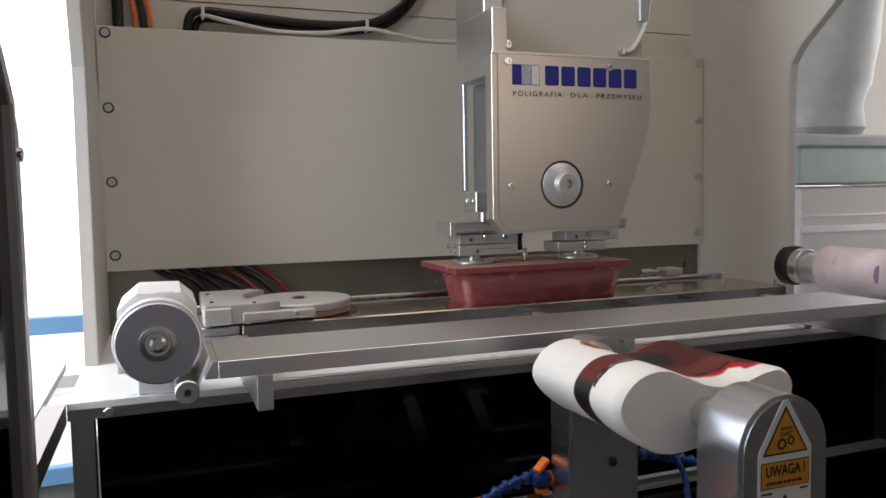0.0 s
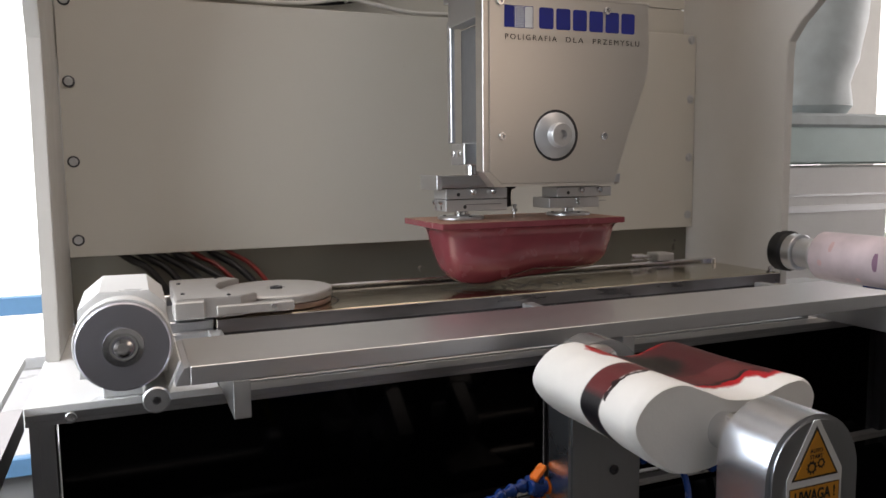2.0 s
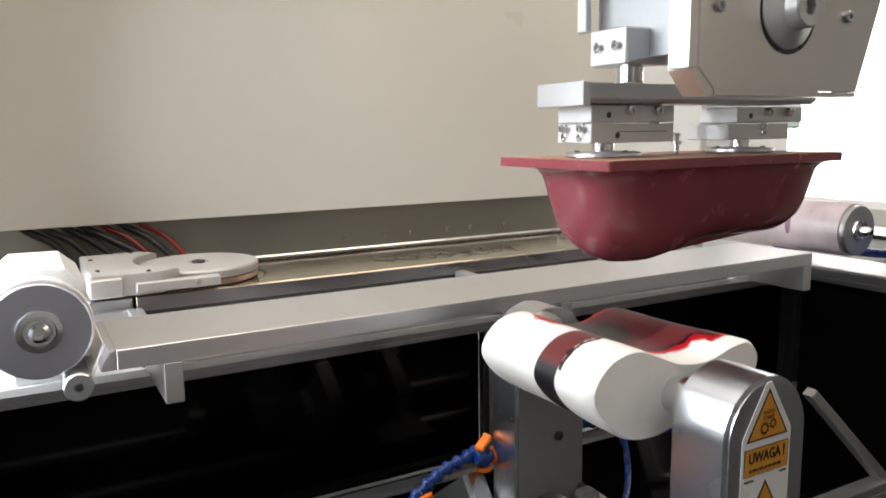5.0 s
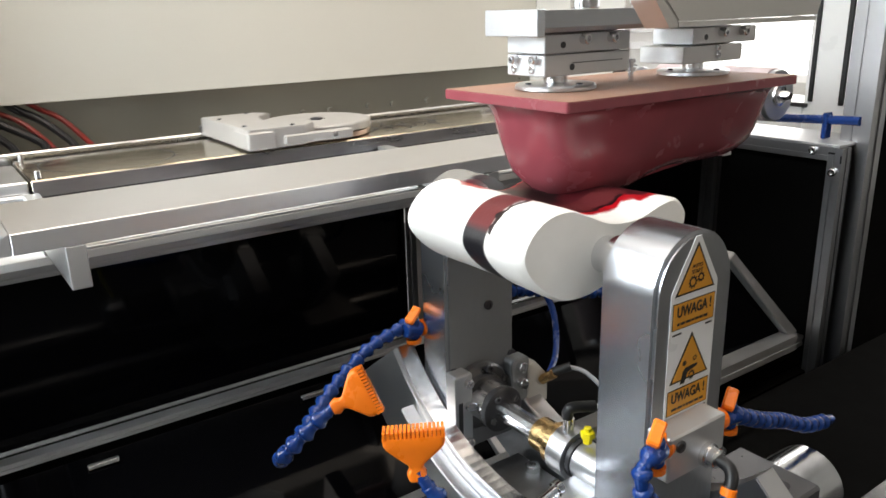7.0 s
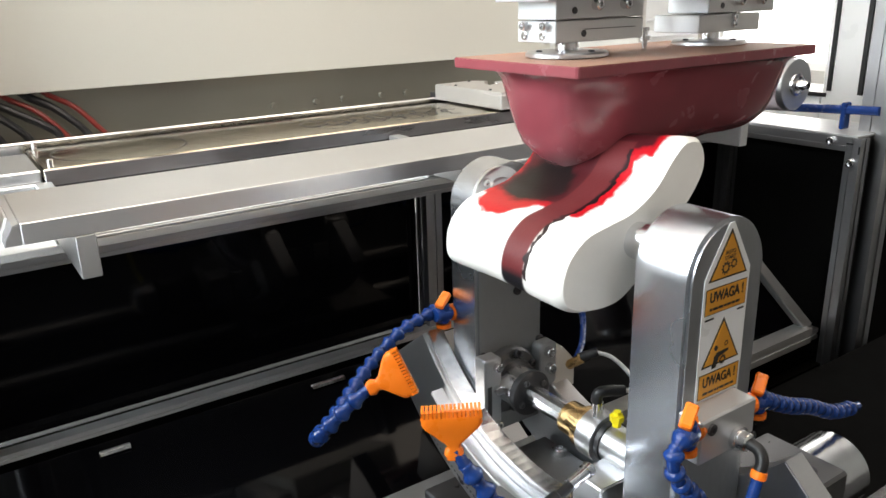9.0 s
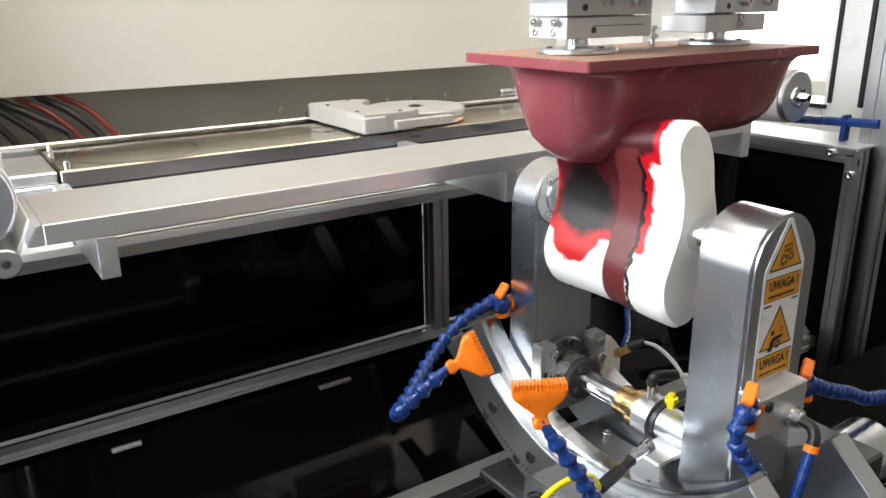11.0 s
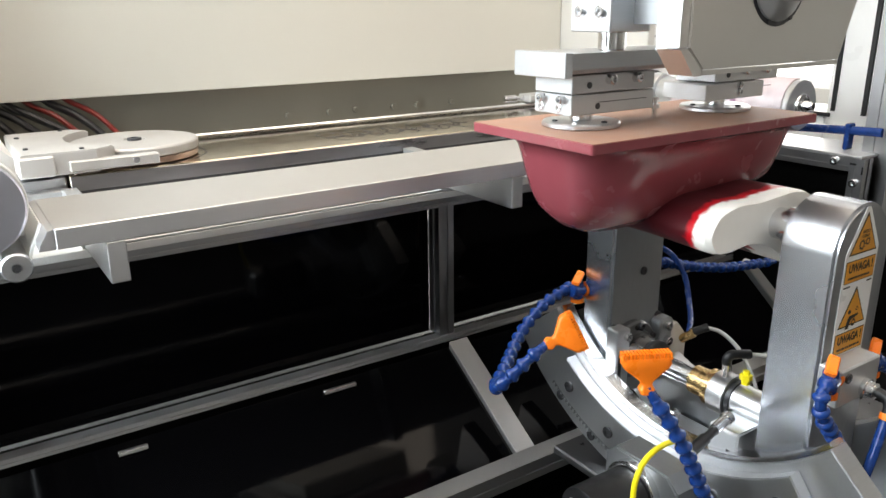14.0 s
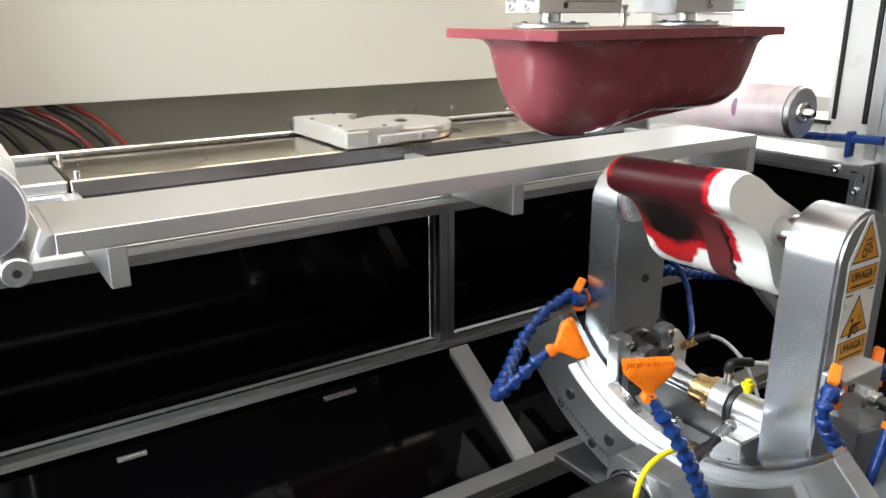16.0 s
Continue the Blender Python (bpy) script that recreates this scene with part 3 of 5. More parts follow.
for k in range(26):
    u = k / 25
    x = 0.78 + 0.36 * u
    r = 0.012 + 0.016 * abs(math.sin(k * 1.9))
    bm = bmesh.new()
    n = 20
    y = -0.385 + 0.030 * math.sin(k * 2.3)
    a0, span = rng.uniform(0, 6), rng.uniform(3.2, 6.0)
    ins = [bm.verts.new((x + (r - 0.0012) * math.cos(a0 + span * j / n), y + (r - 0.0012) * 1.4 * math.sin(a0 + span * j / n), 0.9706)) for j in range(n + 1)]
    outs = [bm.verts.new((x + (r + 0.0012) * math.cos(a0 + span * j / n), y + (r + 0.0012) * 1.4 * math.sin(a0 + span * j / n), 0.9706)) for j in range(n + 1)]
    for j in range(n):
        bm.faces.new((ins[j], outs[j], outs[j + 1], ins[j + 1]))
    part("etched_stroke", bm, DARK, t)
bm = bmesh.new()
n = 60
ins = [bm.verts.new((0.40 + 0.116 * math.cos(6.2832 * j / n), -0.371 + 0.1105 * math.sin(6.2832 * j / n), 0.9706)) for j in range(n)]
outs = [bm.verts.new((0.40 + 0.118 * math.cos(6.2832 * j / n), -0.371 + 0.1125 * math.sin(6.2832 * j / n), 0.9706)) for j in range(n)]
for j in range(n):
    bm.faces.new((ins[j], outs[j], outs[(j + 1) % n], ins[(j + 1) % n]))
part("ink_ring_mark", bm, DARK, t)
part("plate_edge", B((0.2555, 1.6495, -0.4965, -0.4925, 0.943, 0.9685), bevel=0.001), EDGE, t, "ground steel plate edge")
t = thing("guide_rail", "polished steel guide rail beside the plate", "rail", (0.92, -0.22, 0.884))
part("rail", B((0.10, 1.66, -0.236, -0.216, 0.8845, 0.980), bevel=0.003), POLISH, t)
part("rail_shoe", B((0.10, 1.66, -0.214, -0.19, 0.8845, 0.946), (0.10, 1.66, -0.246, -0.2385, 0.8845, 0.940)), ALU_MATT, t)
part("end_block", B((1.455, 1.512, -0.252, -0.200, 0.981, 1.003), bevel=0.003), ALU_MATT, t)
part("stop_bolt", L((1.455, -0.222, 0.993), (-1, 0, 0), [(0.006, 0), (0.006, 0.028), (0.010, 0.029), (0.010, 0.064), (0.008, 0.066)], 16), POLISH, t)
t = thing("plate_end_support", "light aluminium support block at the plate end", "block", (0.21, -0.4, 0.884))
part("block", B((0.150, 0.253, -0.470, -0.28, 0.8845, 0.966), bevel=0.003), ALU, t)
part("step", B((0.150, 0.253, -0.492, -0.471, 0.8845, 0.948), bevel=0.003), ALU, t)


def film_roll(x, y_end, y_far, z, r, label, left):
    t = thing("film_roller", label, "roller", (x, y_end, z - r))
    part("roll", L((x, y_end + 0.016, z), (0, 1, 0), [(r * 0.3, 0), (r * 0.97, 0.0005), (r * 0.985, 0.002), (r * 0.985, y_far - y_end - 0.04), (r * 0.3, y_far - y_end - 0.038)], 48), FILM if left else USED_FILM, t, "white film wound on the roller", smooth=True)
    part("end_disc", L((x, y_end, z), (0, 1, 0), [(r * 0.20, 0.0), (r * 0.22, 0.0), (r * 0.24, 0.002), (r * 0.90, 0.002), (r * 0.93, 0.004), (r * 0.93, 0.0155)], 48), ROLL_END if left else ALU, t, "turned metal end disc", smooth=True)
    part("hub", L((x, y_end + 0.0018, z), (0, -1, 0), [(r * 0.42, 0), (r * 0.40, 0.004), (r * 0.30, 0.005), (r * 0.28, 0.001), (r * 0.20, 0.001), (r * 0.19, 0.009 if left else 0.02), (r * 0.12, 0.011 if left else 0.03), (r * 0.11, 0.004), (0.0004, 0.004)], 32), POLISH, t, smooth=True)
    return t


a = film_roll(0.098, -0.835, -0.60, 1.006, 0.067, "white film roller with a turned metal end", True)
part("film_housing", PR([(0.038, 0.955), (0.156, 0.955), (0.158, 1.056), (0.135, 1.077), (0.069, 1.078), (0.040, 1.054)], -0.79, -0.60, "xz", 0.002), WHITE, a, "white roller housing")
part("foot", B((0.06, 0.135, -0.645, -0.605, 0.8845, 0.9545), bevel=0.002), WHITE, a)
t = thing("guide_roller", "small aluminium guide roller with a centre hole", "roller", (0.137, -0.83, 0.908))
part("roller", L((0.137, -0.838, 0.927), (0, 1, 0), [(0.004, 0.006), (0.006, 0), (0.017, 0), (0.019, 0.002), (0.019, 0.012), (0.0175, 0.0125), (0.0175, 0.22)], 32), ALU, t, smooth=True)
part("hole", CY((0.137, -0.8383, 0.927), (0, -1, 0), 0.0048, 0.0012, 16), DARK, t)
t = thing("film_band", "white film band between roller and table", "film", (0.15, -0.72, 0.93))
part("band", PR([(0.152, 0.936), (0.155, 0.934), (0.1725, 0.977), (0.170, 0.979)], -0.83, -0.66), FILM, t)
b = film_roll(1.805, -0.835, -0.47, 1.005, 0.064, "used film roller with pinkish ink marks", False)
part("core", CY((1.805, -0.468, 1.005), (0, 1, 0), 0.040, 0.05, 28), ALU_MATT, b, smooth=True)
part("clamp_ring", CY((1.805, -0.418, 1.005), (0, 1, 0), 0.050, 0.03, 28), ALU, b, smooth=True)
part("drive_cap", CY((1.805, -0.387, 1.005), (0, 1, 0), 0.056, 0.045, 28, 0.008), BLACK_MATT, b, "black drive cap", smooth=True)
rng = random.Random(2)
for k in range(12):
    a0 = rng.uniform(0, 6.28)
    y0 = rng.uniform(-0.79, -0.53)
    w_, l_ = rng.uniform(0.004, 0.02), rng.uniform(0.15, 0.7)
    bm = bmesh.new()
    n = 6
    rr = 0.0636
    v = [[bm.verts.new((1.805 + rr * math.cos(a0 + l_ * i / n), y0 + s * w_ * (0.4 + 0.6 * math.sin(math.pi * (i + 0.5) / (n + 1))), 1.005 + rr * math.sin(a0 + l_ * i / n))) for i in range(n + 1)] for s in (-0.5, 0.5)]
    for i in range(n):
        bm.faces.new((v[0][i], v[0][i + 1], v[1][i + 1], v[1][i]))
    part("ink_mark", bm, (material("pale_pink_ink", (0.62, 0.42, 0.42), 0.5), material("violet_ink", (0.28, 0.16, 0.24), 0.5))[k % 2] if k < 2 else bpy.data.materials[("pale_pink_ink", "violet_ink")[k % 2]], b)

# ---- guard frame at the side ----
setting("side_plate", B((1.880, 2.06, -0.955, -0.20, 0.8845, 0.891), bevel=0.001), ALU_MATT, "light aluminium side table", "table")
profile_bar("side_rail", 1.880, 1.918, -0.928, -0.40, 0.852, 0.884, "y", label="grooved aluminium side rail")
profile_bar("side_post", 1.880, 1.918, -0.963, -0.9285, 0.30, 0.884, "z", label="grooved aluminium side post")
for y, z in ((-0.892, 0.872), (-0.945, 0.826)):
    tagged(part("frame_bolt", SC((1.8795, y, z), (-1, 0, 0), 0.010, 0.008), POLISH), "bright bolt in the profile frame", "bolt", "frame bolts")
for y0, y1, z in ((-0.945, -0.930, 0.872), (-0.9625, -0.9595, 0.861)):
    tagged(part("end_cap", B((1.8775, 1.8798, y0, y1, z - 0.003 if y0 > -0.95 else z - 0.012, z + 0.001 if y0 > -0.95 else z + 0.006)), BLACK_MATT), "small black slot cap in the profile frame", "cap", "slot caps")
profile_bar("floor_rail", 1.30, 1.878, -0.925, -0.885, 0.372, 0.400, "x", label="aluminium floor rail")
setting("diagonal_brace", PR([(1.545, 0.672), (1.563, 0.684), (1.865, 0.412), (1.835, 0.402)], -0.915, -0.890, "xz", 0.002), ALU_MATT, "aluminium diagonal brace", "profile bar")
profile_bar("guard_post", 1.95, 2.01, -0.985, -0.915, 0.0, 2.6, "z", label="tall light aluminium guard post")
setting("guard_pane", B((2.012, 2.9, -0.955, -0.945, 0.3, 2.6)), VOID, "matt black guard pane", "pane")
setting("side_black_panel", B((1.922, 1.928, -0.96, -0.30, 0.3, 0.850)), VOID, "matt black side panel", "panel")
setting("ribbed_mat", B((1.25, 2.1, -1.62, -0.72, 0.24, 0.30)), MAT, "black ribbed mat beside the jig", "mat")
for k in range(26):
    tagged(part("mat_rib", B((1.26, 2.09, -1.60 + 0.033 * k, -1.586 + 0.033 * k, 0.301, 0.306)), MAT, bpy.data.objects["ribbed_mat"]), "")
t = thing("air_hose", "blue air hose with a clip on the side table", "hose", (1.95, -0.88, 0.891))
part("hose", TU([(1.949, -0.96, 0.941), (1.95, -0.929, 0.940), (1.95, -0.82, 0.934), (1.95, -0.724, 0.929), (1.95, -0.5, 0.92)], 0.011, 12), BLUE, t, smooth=True)
part("clip", B((1.936, 1.964, -0.885, -0.872, 0.8912, 0.955), bevel=0.003), BLUE, t)
t = thing("switch_cabinet", "white cabinet frame with a black-edged opening", "cabinet", (2.5, -0.7, 0))
part("body", B((2.32, 2.5, -1.02, -0.60, 0, 2.6), bevel=0.003), WHITE, t)
part("lower_body", B((2.32, 2.5, -0.598, -0.12, 0, 0.925), bevel=0.003), WHITE, t)
part("seal", B((2.312, 2.3195, -0.628, -0.616, 0.93, 2.6), bevel=0.001), BLACK_MATT, t, "black rubber seal")
part("lower_seal", B((2.312, 2.3195, -0.615, -0.12, 0.912, 0.924), bevel=0.001), BLACK_MATT, t, "black rubber seal")
part("door_gap", B((2.312, 2.3195, -0.722, -0.708, 0.925, 2.6), bevel=0.001), BLACK_MATT, t, "black door gap")

# duct beyond the machine
t = thing("exhaust_duct", "pale exhaust duct with a wrinkled cloth sleeve", "duct", (3.0, 0.7, 0))
bm = bmesh.new()
rings = []
prof = [(0.20, 1.46), (0.23, 1.50), (0.225, 1.54), (0.21, 1.60), (0.23, 1.72), (0.22, 1.9), (0.19, 2.2), (0.17, 2.6)]
for r, z in prof:
    rings.append([bm.verts.new((3.02 + 0.25 * max(0, z - 1.55) + r * (1 + 0.10 * math.sin(5 * a + 9 * z) + 0.05 * math.sin(11 * a - 7 * z)) * math.cos(a), 0.75 + r * math.sin(a), z)) for a in (2 * math.pi * k / 40 for k in range(40))])
for p_, q_ in zip(rings, rings[1:]):
    for k in range(40):
        bm.faces.new((p_[k], p_[(k + 1) % 40], q_[(k + 1) % 40], q_[k]))
part("sleeve", bm, BAG, t, "wrinkled translucent cloth sleeve", smooth=True)
part("collar_box", B((2.70, 3.42, 0.5, 1.0, 1.24, 1.42), bevel=0.01), TEAL, t)
part("rim", B((2.68, 3.40, 0.48, 1.02, 1.40, 1.46), bevel=0.012), BAG, t)
part("lower_box", B((2.74, 3.36, 0.52, 0.98, 0.0, 1.235), bevel=0.01), WHITE, t)
part("stripe", B((2.735, 3.365, 0.515, 0.5195, 1.03, 1.06), (2.735, 3.365, 0.515, 0.5195, 1.10, 1.11)), ALU_MATT, t)

# dark guard door at the window side
t = thing("guard_door", "black guard door with an aluminium edge", "door", (-0.08, -1.03, 0))
part("leaf", PR([(-1.03, 0.0), (-1.30, 0.0), (-1.30, 1.56), (-1.03, 1.345)], -0.072, -0.060, "yz"), BLACK, t)
part("edge_post", PR([(-1.03, 0.0), (-1.0, 0.0), (-1.0, 1.31), (-1.03, 1.345)], -0.078, -0.048, "yz", 0.002), ALU_MATT, t)
part("top_edge", PR([(-1.0, 1.312), (-1.0, 1.345), (-1.30, 1.59), (-1.30, 1.562)], -0.076, -0.050, "yz", 0.002), ALU_MATT, t)
part("bolt", SC((-0.0485, -1.015, 1.28), (1, 0, 0), 0.009, 0.006), POLISH, t)
profile_bar("left_side_rail", -0.088, -0.053, -0.99, -0.652, 0.850, 0.884, "y", label="grooved aluminium side rail")
setting("left_side_table", B((-0.55, -0.089, -1.0, -0.30, 0.872, 0.8865)), WHITE, "white side table in the sunlight", "table")
tagged(part("beam_bolt", SC((0.013, -0.650, 0.862), (0, -1, 0), 0.009, 0.006), POLISH), "bright bolt in the front beam", "bolt")

setting("gantry", B((0.66, 0.798, -1.4, 0.06, 2.15, 2.40)), ALU_MATT, "aluminium gantry beam beside the head column", "beam")

# ---- ink cup carriage ----
CUP_AT = (0.39, -0.365, 0.970)
cup = thing("ink_cup_carriage", "aluminium ink cup carriage sliding on the printing plate", "ink cup", CUP_AT)
part("cup", L((0.39, -0.365, 0.9712), (0, 0, 1), [(0.100, 0), (0.112, 0.001), (0.113, 0.004), (0.113, 0.011), (0.110, 0.012)], 64), COPPER, cup, "coppery doctor ring of the ink cup", smooth=True)
part("lid", L((0.39, -0.365, 0.9835), (0, 0, 1), [(0.105, 0), (0.114, 0.001), (0.115, 0.003), (0.115, 0.015), (0.112, 0.018), (0.02, 0.018), (0.019, 0.016), (0.0005, 0.016)], 64), CAST_ALU, cup, smooth=True)
part("lid_screw", SC((0.39, -0.365, 0.9998), (0, 0, 1), 0.013, 0.005), DARK, cup)
pts = [(0.185, -0.50), (0.30, -0.50)]
pts += [(0.39 + 0.120 * math.cos(radians(a)), -0.365 + 0.120 * math.sin(radians(a))) for a in range(242, 117, -8)]
pts += [(0.30, -0.23), (0.185, -0.23)]
part("yoke", PR(pts, 0.974, 1.012, "xy", 0.002), CAST_ALU, cup)
part("arm", B((0.255, 0.40, -0.508, -0.486, 0.978, 0.996), bevel=0.002), CAST_ALU, cup)
part("carriage_block", B((0.180, 0.235, -0.505, -0.43, 0.974, 1.008), bevel=0.003), CAST_ALU, cup)
part("slide_shoe", B((0.19, 0.30, -0.245, -0.195, 0.974, 0.99), bevel=0.002), DARK, cup)
for x, y in ((0.20, -0.44), (0.20, -0.30), (0.28, -0.485), (0.28, -0.245)):
    part("screw", SC((x, y, 1.0118), (0, 0, 1), 0.004, 0.003), DARK, cup)
part("arm_screw", SC((0.36, -0.508, 0.988), (0, -1, 0), 0.006, 0.003), POLISH, cup)

# ---- printing head ----
HEAD_AT = (0.94, -0.365, 1.046)
head = thing("printing_head", "stainless pad printing head carrying a dark red silicone pad", "printing head", HEAD_AT)
HX, HY, HZ = HEAD_AT
board = part("backing_board", PR(rounded(0.718, 1.178, HY - 0.120, HY + 0.120, 0.004, 2), HZ, HZ + 0.013, "xy", 0.001), BOARD, head, "red brown backing board of the pad", mats=[BOARD, SILICONE])
for f in board.data.polygons:
    if f.normal.z < 0.9:
        f.material_index = 1


def pad_mesh():
    """Tub-shaped pad: rounded outlines that draw in towards the belly, deeper at one end."""
    bm = bmesh.new()
    prof = [(-0.010, 0.0), (-0.003, 0.004), (0.002, 0.010), (0.006, 0.022), (0.012, 0.044), (0.019, 0.064), (0.027, 0.081), (0.038, 0.095), (0.053, 0.105), (0.072, 0.112), (0.094, 0.1145)]
    hy = 0.106
    rings = []
    n = 96
    for inset, d in prof:
        left, right, ay = 0.229 - inset * (1.05 if inset > 0 else 1), 0.216 - inset * (0.50 if inset > 0 else 1.3), hy - inset
        ring = []
        for k in range(n):
            a = 2 * math.pi * k / n
            e = 2 / ((3.6 if inset < 0.03 else 2.8) + 1.5 * max(0, math.cos(a)))
            x = math.copysign(abs(math.cos(a)) ** e, math.cos(a)) * (right if math.cos(a) > 0 else left)
            y = math.copysign(abs(math.sin(a)) ** e, math.sin(a)) * ay
            f = 1.05 - 0.20 * (0.5 - 0.5 * math.cos(math.pi * min(1, max(0, (x + 0.115) / 0.14)))) + 0.03 * max(0, (x - 0.04) / 0.13)
            ring.append(bm.verts.new((HX + 0.030 + x, HY + y, HZ - 0.001 - 1.14 * d * (f if d > 0.03 else 1 + (f - 1) * d / 0.03))))
        rings.append(ring)
    for p_, q_ in zip(rings, rings[1:]):
        for k in range(n):
            bm.faces.new((p_[k], p_[(k + 1) % n], q_[(k + 1) % n], q_[k]))
    bm.faces.new(rings[0])
    m = n // 2
    low = rings[-1]
    half = n // 4
    for k in range(-half, half):
        a, b_, c, d_ = low[k % n], low[(k + 1) % n], low[(m - k - 1) % n], low[(m - k) % n]
        vs = []
        for v in (a, b_, c, d_):
            if v not in vs:
                vs.append(v)
        if len(vs) > 2:
            try:
                bm.faces.new(vs)
            except ValueError:
                pass
    return bm


part("silicone_pad", pad_mesh(), SILICONE, head, "glossy dark red silicone pad", smooth=True)
DX = ((0.815, HY + 0.003), (1.100, HY + 0.005))
for k, (x, y) in enumerate(DX):
    f = part("flange", L((x, y, HZ + 0.0135), (0, 0, 1), [(0.050, 0), (0.053, 0.001), (0.053, 0.005), (0.051, 0.007), (0.016, 0.007)], 40), ALU, head, "turned aluminium flange", smooth=True)
    for a in (40, 160, 280):
        part("flange_screw", SC((x + 0.038 * math.cos(radians(a)), y + 0.038 * math.sin(radians(a)), HZ + 0.0205), (0, 0, 1), 0.004, 0.002), DARK, f)
    part("stem", CY((x, y, HZ + 0.0206), (0, 0, 1), 0.0155, 0.034, 24), POLISH, head, smooth=True)
    # clamp blocks with slot and bolts
    z0 = HZ + 0.033
    c = part("clamp_block", B((x - 0.052, x + 0.100, y - 0.036, y + 0.036, z0, z0 + 0.026), bevel=0.0012) if k == 0 else B((x - 0.075, x + 0.062, y - 0.040, y + 0.040, z0, z0 + 0.024), bevel=0.0012), ALU_MATT, head)
    part("slot", B((x - 0.006, x + 0.085, y - 0.0366, y - 0.0362, z0 + 0.0145, z0 + 0.0155)), DARK, c)
    part("relief_hole", CY((x - 0.006, y - 0.0358, z0 + 0.010), (0, -1, 0), 0.0042, 0.001, 14), DARK, c)
    for i in range(2):
        part("clamp_bolt", SC((x - 0.0515, y - 0.020 + 0.038 * i, z0 + 0.020), (-1, 0, 0), 0.0055, 0.010) if k == 0 else SC((x + 0.0, y - 0.0395, z0 + 0.02 - 0.01 * i), (0, -1, 0), 0.005, 0.006), POLISH, c)
    for i in range(2):
        if k == 0:
            part("clamp_bolt", SC((x - 0.0518, y - 0.012 + 0.034 * i, z0 + 0.008), (-1, 0, 0), 0.0055, 0.002), POLISH, c)
    z1 = z0 + (0.0275 if k == 0 else 0.0255)
    u = part("upper_clamp", B((x - 0.052, x + 0.100, y - 0.036, y + 0.036, z1, z1 + 0.0235), bevel=0.0012), ALU_MATT, head)
    part("relief_hole", CY((x - 0.022, y - 0.0358, z1 + 0.010), (0, -1, 0), 0.0042, 0.001, 14), DARK, u)
    for i in range(2):
        part("side_bolt", L((x + 0.012 + 0.050 * i, y - 0.0355, z1 + 0.016), (0, -1, 0), [(0.0065, 0), (0.0065, 0.010), (0.005, 0.0115), (0.003, 0.0115), (0.0028, 0.007), (0.0004, 0.007)], 16), POLISH, u, smooth=True)
bz = HZ + 0.0860
part("mounting_bar", PR([(HY - 0.036, bz), (HY - 0.044, bz + 0.006), (HY - 0.046, bz + 0.026), (HY + 0.046, bz + 0.026), (HY + 0.044, bz + 0.006), (HY + 0.036, bz)], 0.748, 1.215, "yz", 0.001), ALU, head, "bright aluminium mounting bar")
part("bar_end", B((0.735, 0.7475, HY - 0.050, HY + 0.05, bz - 0.004, bz + 0.028), bevel=0.001), ALU, head)
part("piston_rod", CY((0.832, HY - 0.03, bz + 0.027), (0, 0, 1), 0.018, 0.05, 24), POLISH, head, smooth=True)
cyl_ = part("rod_clamp", B((0.795, 0.868, HY - 0.062, HY + 0.01, bz + 0.050, bz + 0.098), bevel=0.002), ALU, head)
for i in range(2):
    part("rod_bolt", SC((0.7955, HY - 0.045 + 0.036 * i, bz + 0.075), (-1, 0, 0), 0.008, 0.006), POLISH, cyl_)
part("side_plate", B((0.804, 0.815, HY + 0.03, HY + 0.05, bz + 0.10, HZ + 0.46), bevel=0.0015), ALU, head)
part("side_frame", B((0.800, 0.822, HY - 0.165, HY - 0.13, bz + 0.03, HZ + 0.47), (0.795, 0.83, HY - 0.165, HY + 0.02, HZ + 0.44, HZ + 0.58), bevel=0.0015), ALU, head)
part("inner_box", B((0.835, 1.16, HY - 0.12, HY + 0.04, bz + 0.06, HZ + 0.44)), ALU_DIM, head, "grey inner frame")
part("column", B((0.850, 1.225, HY - 0.10, HY + 0.10, HZ + 0.47, HZ + 1.6), bevel=0.003), PANEL, head, "cream column above the cover")
part("column_edge", B((0.800, 0.846, HY - 0.11, HY + 0.06, HZ + 0.50, HZ + 1.6), bevel=0.002), ALU, head)
part("column_screw", SC((0.862, HY - 0.10, HZ + 0.515), (0, -1, 0), 0.009, 0.005), POLISH, head)
# front cover
CY0 = -0.545
cov = part("front_cover", PR([(0.800, 1.524), (0.800, 1.168), (0.826, 1.143), (1.104, 1.143), (1.190, 1.385), (1.188, 1.524)], CY0, CY0 + 0.004, "xz", 0.0012), COVER, head, "brushed stainless front cover")
part("cover_side", B((0.786, 0.7995, CY0 + 0.002, CY0 + 0.036, 1.168, 1.524), bevel=0.001), COVER, cov)
part("cover_top", B((0.786, 1.188, CY0, CY0 + 0.036, 1.5245, 1.530), bevel=0.001), COVER, cov)
part("cover_slant", PR([(0.786, 1.1665), (0.7995, 1.1665), (0.826, 1.1425), (0.826, 1.136), (0.812, 1.136)], CY0 + 0.001, CY0 + 0.036), COVER, cov)
part("cover_bottom", B((0.827, 1.104, CY0 + 0.001, CY0 + 0.036, 1.1365, 1.1422)), COVER, cov)
part("cover_right", PR([(1.1045, 1.143), (1.1905, 1.385), (1.1885, 1.524), (1.1855, 1.524), (1.1875, 1.386), (1.1015, 1.144)], CY0 + 0.0045, CY0 + 0.036), COVER, cov)
for x, z in ((0.828, 1.240), (1.074, 1.241), (0.824, 1.508), (1.078, 1.505)):
    part("cover_screw", SC((x, CY0, z), (0, -1, 0), 0.008, 0.006), POLISH, cov)
kx, kz = 0.955, 1.242
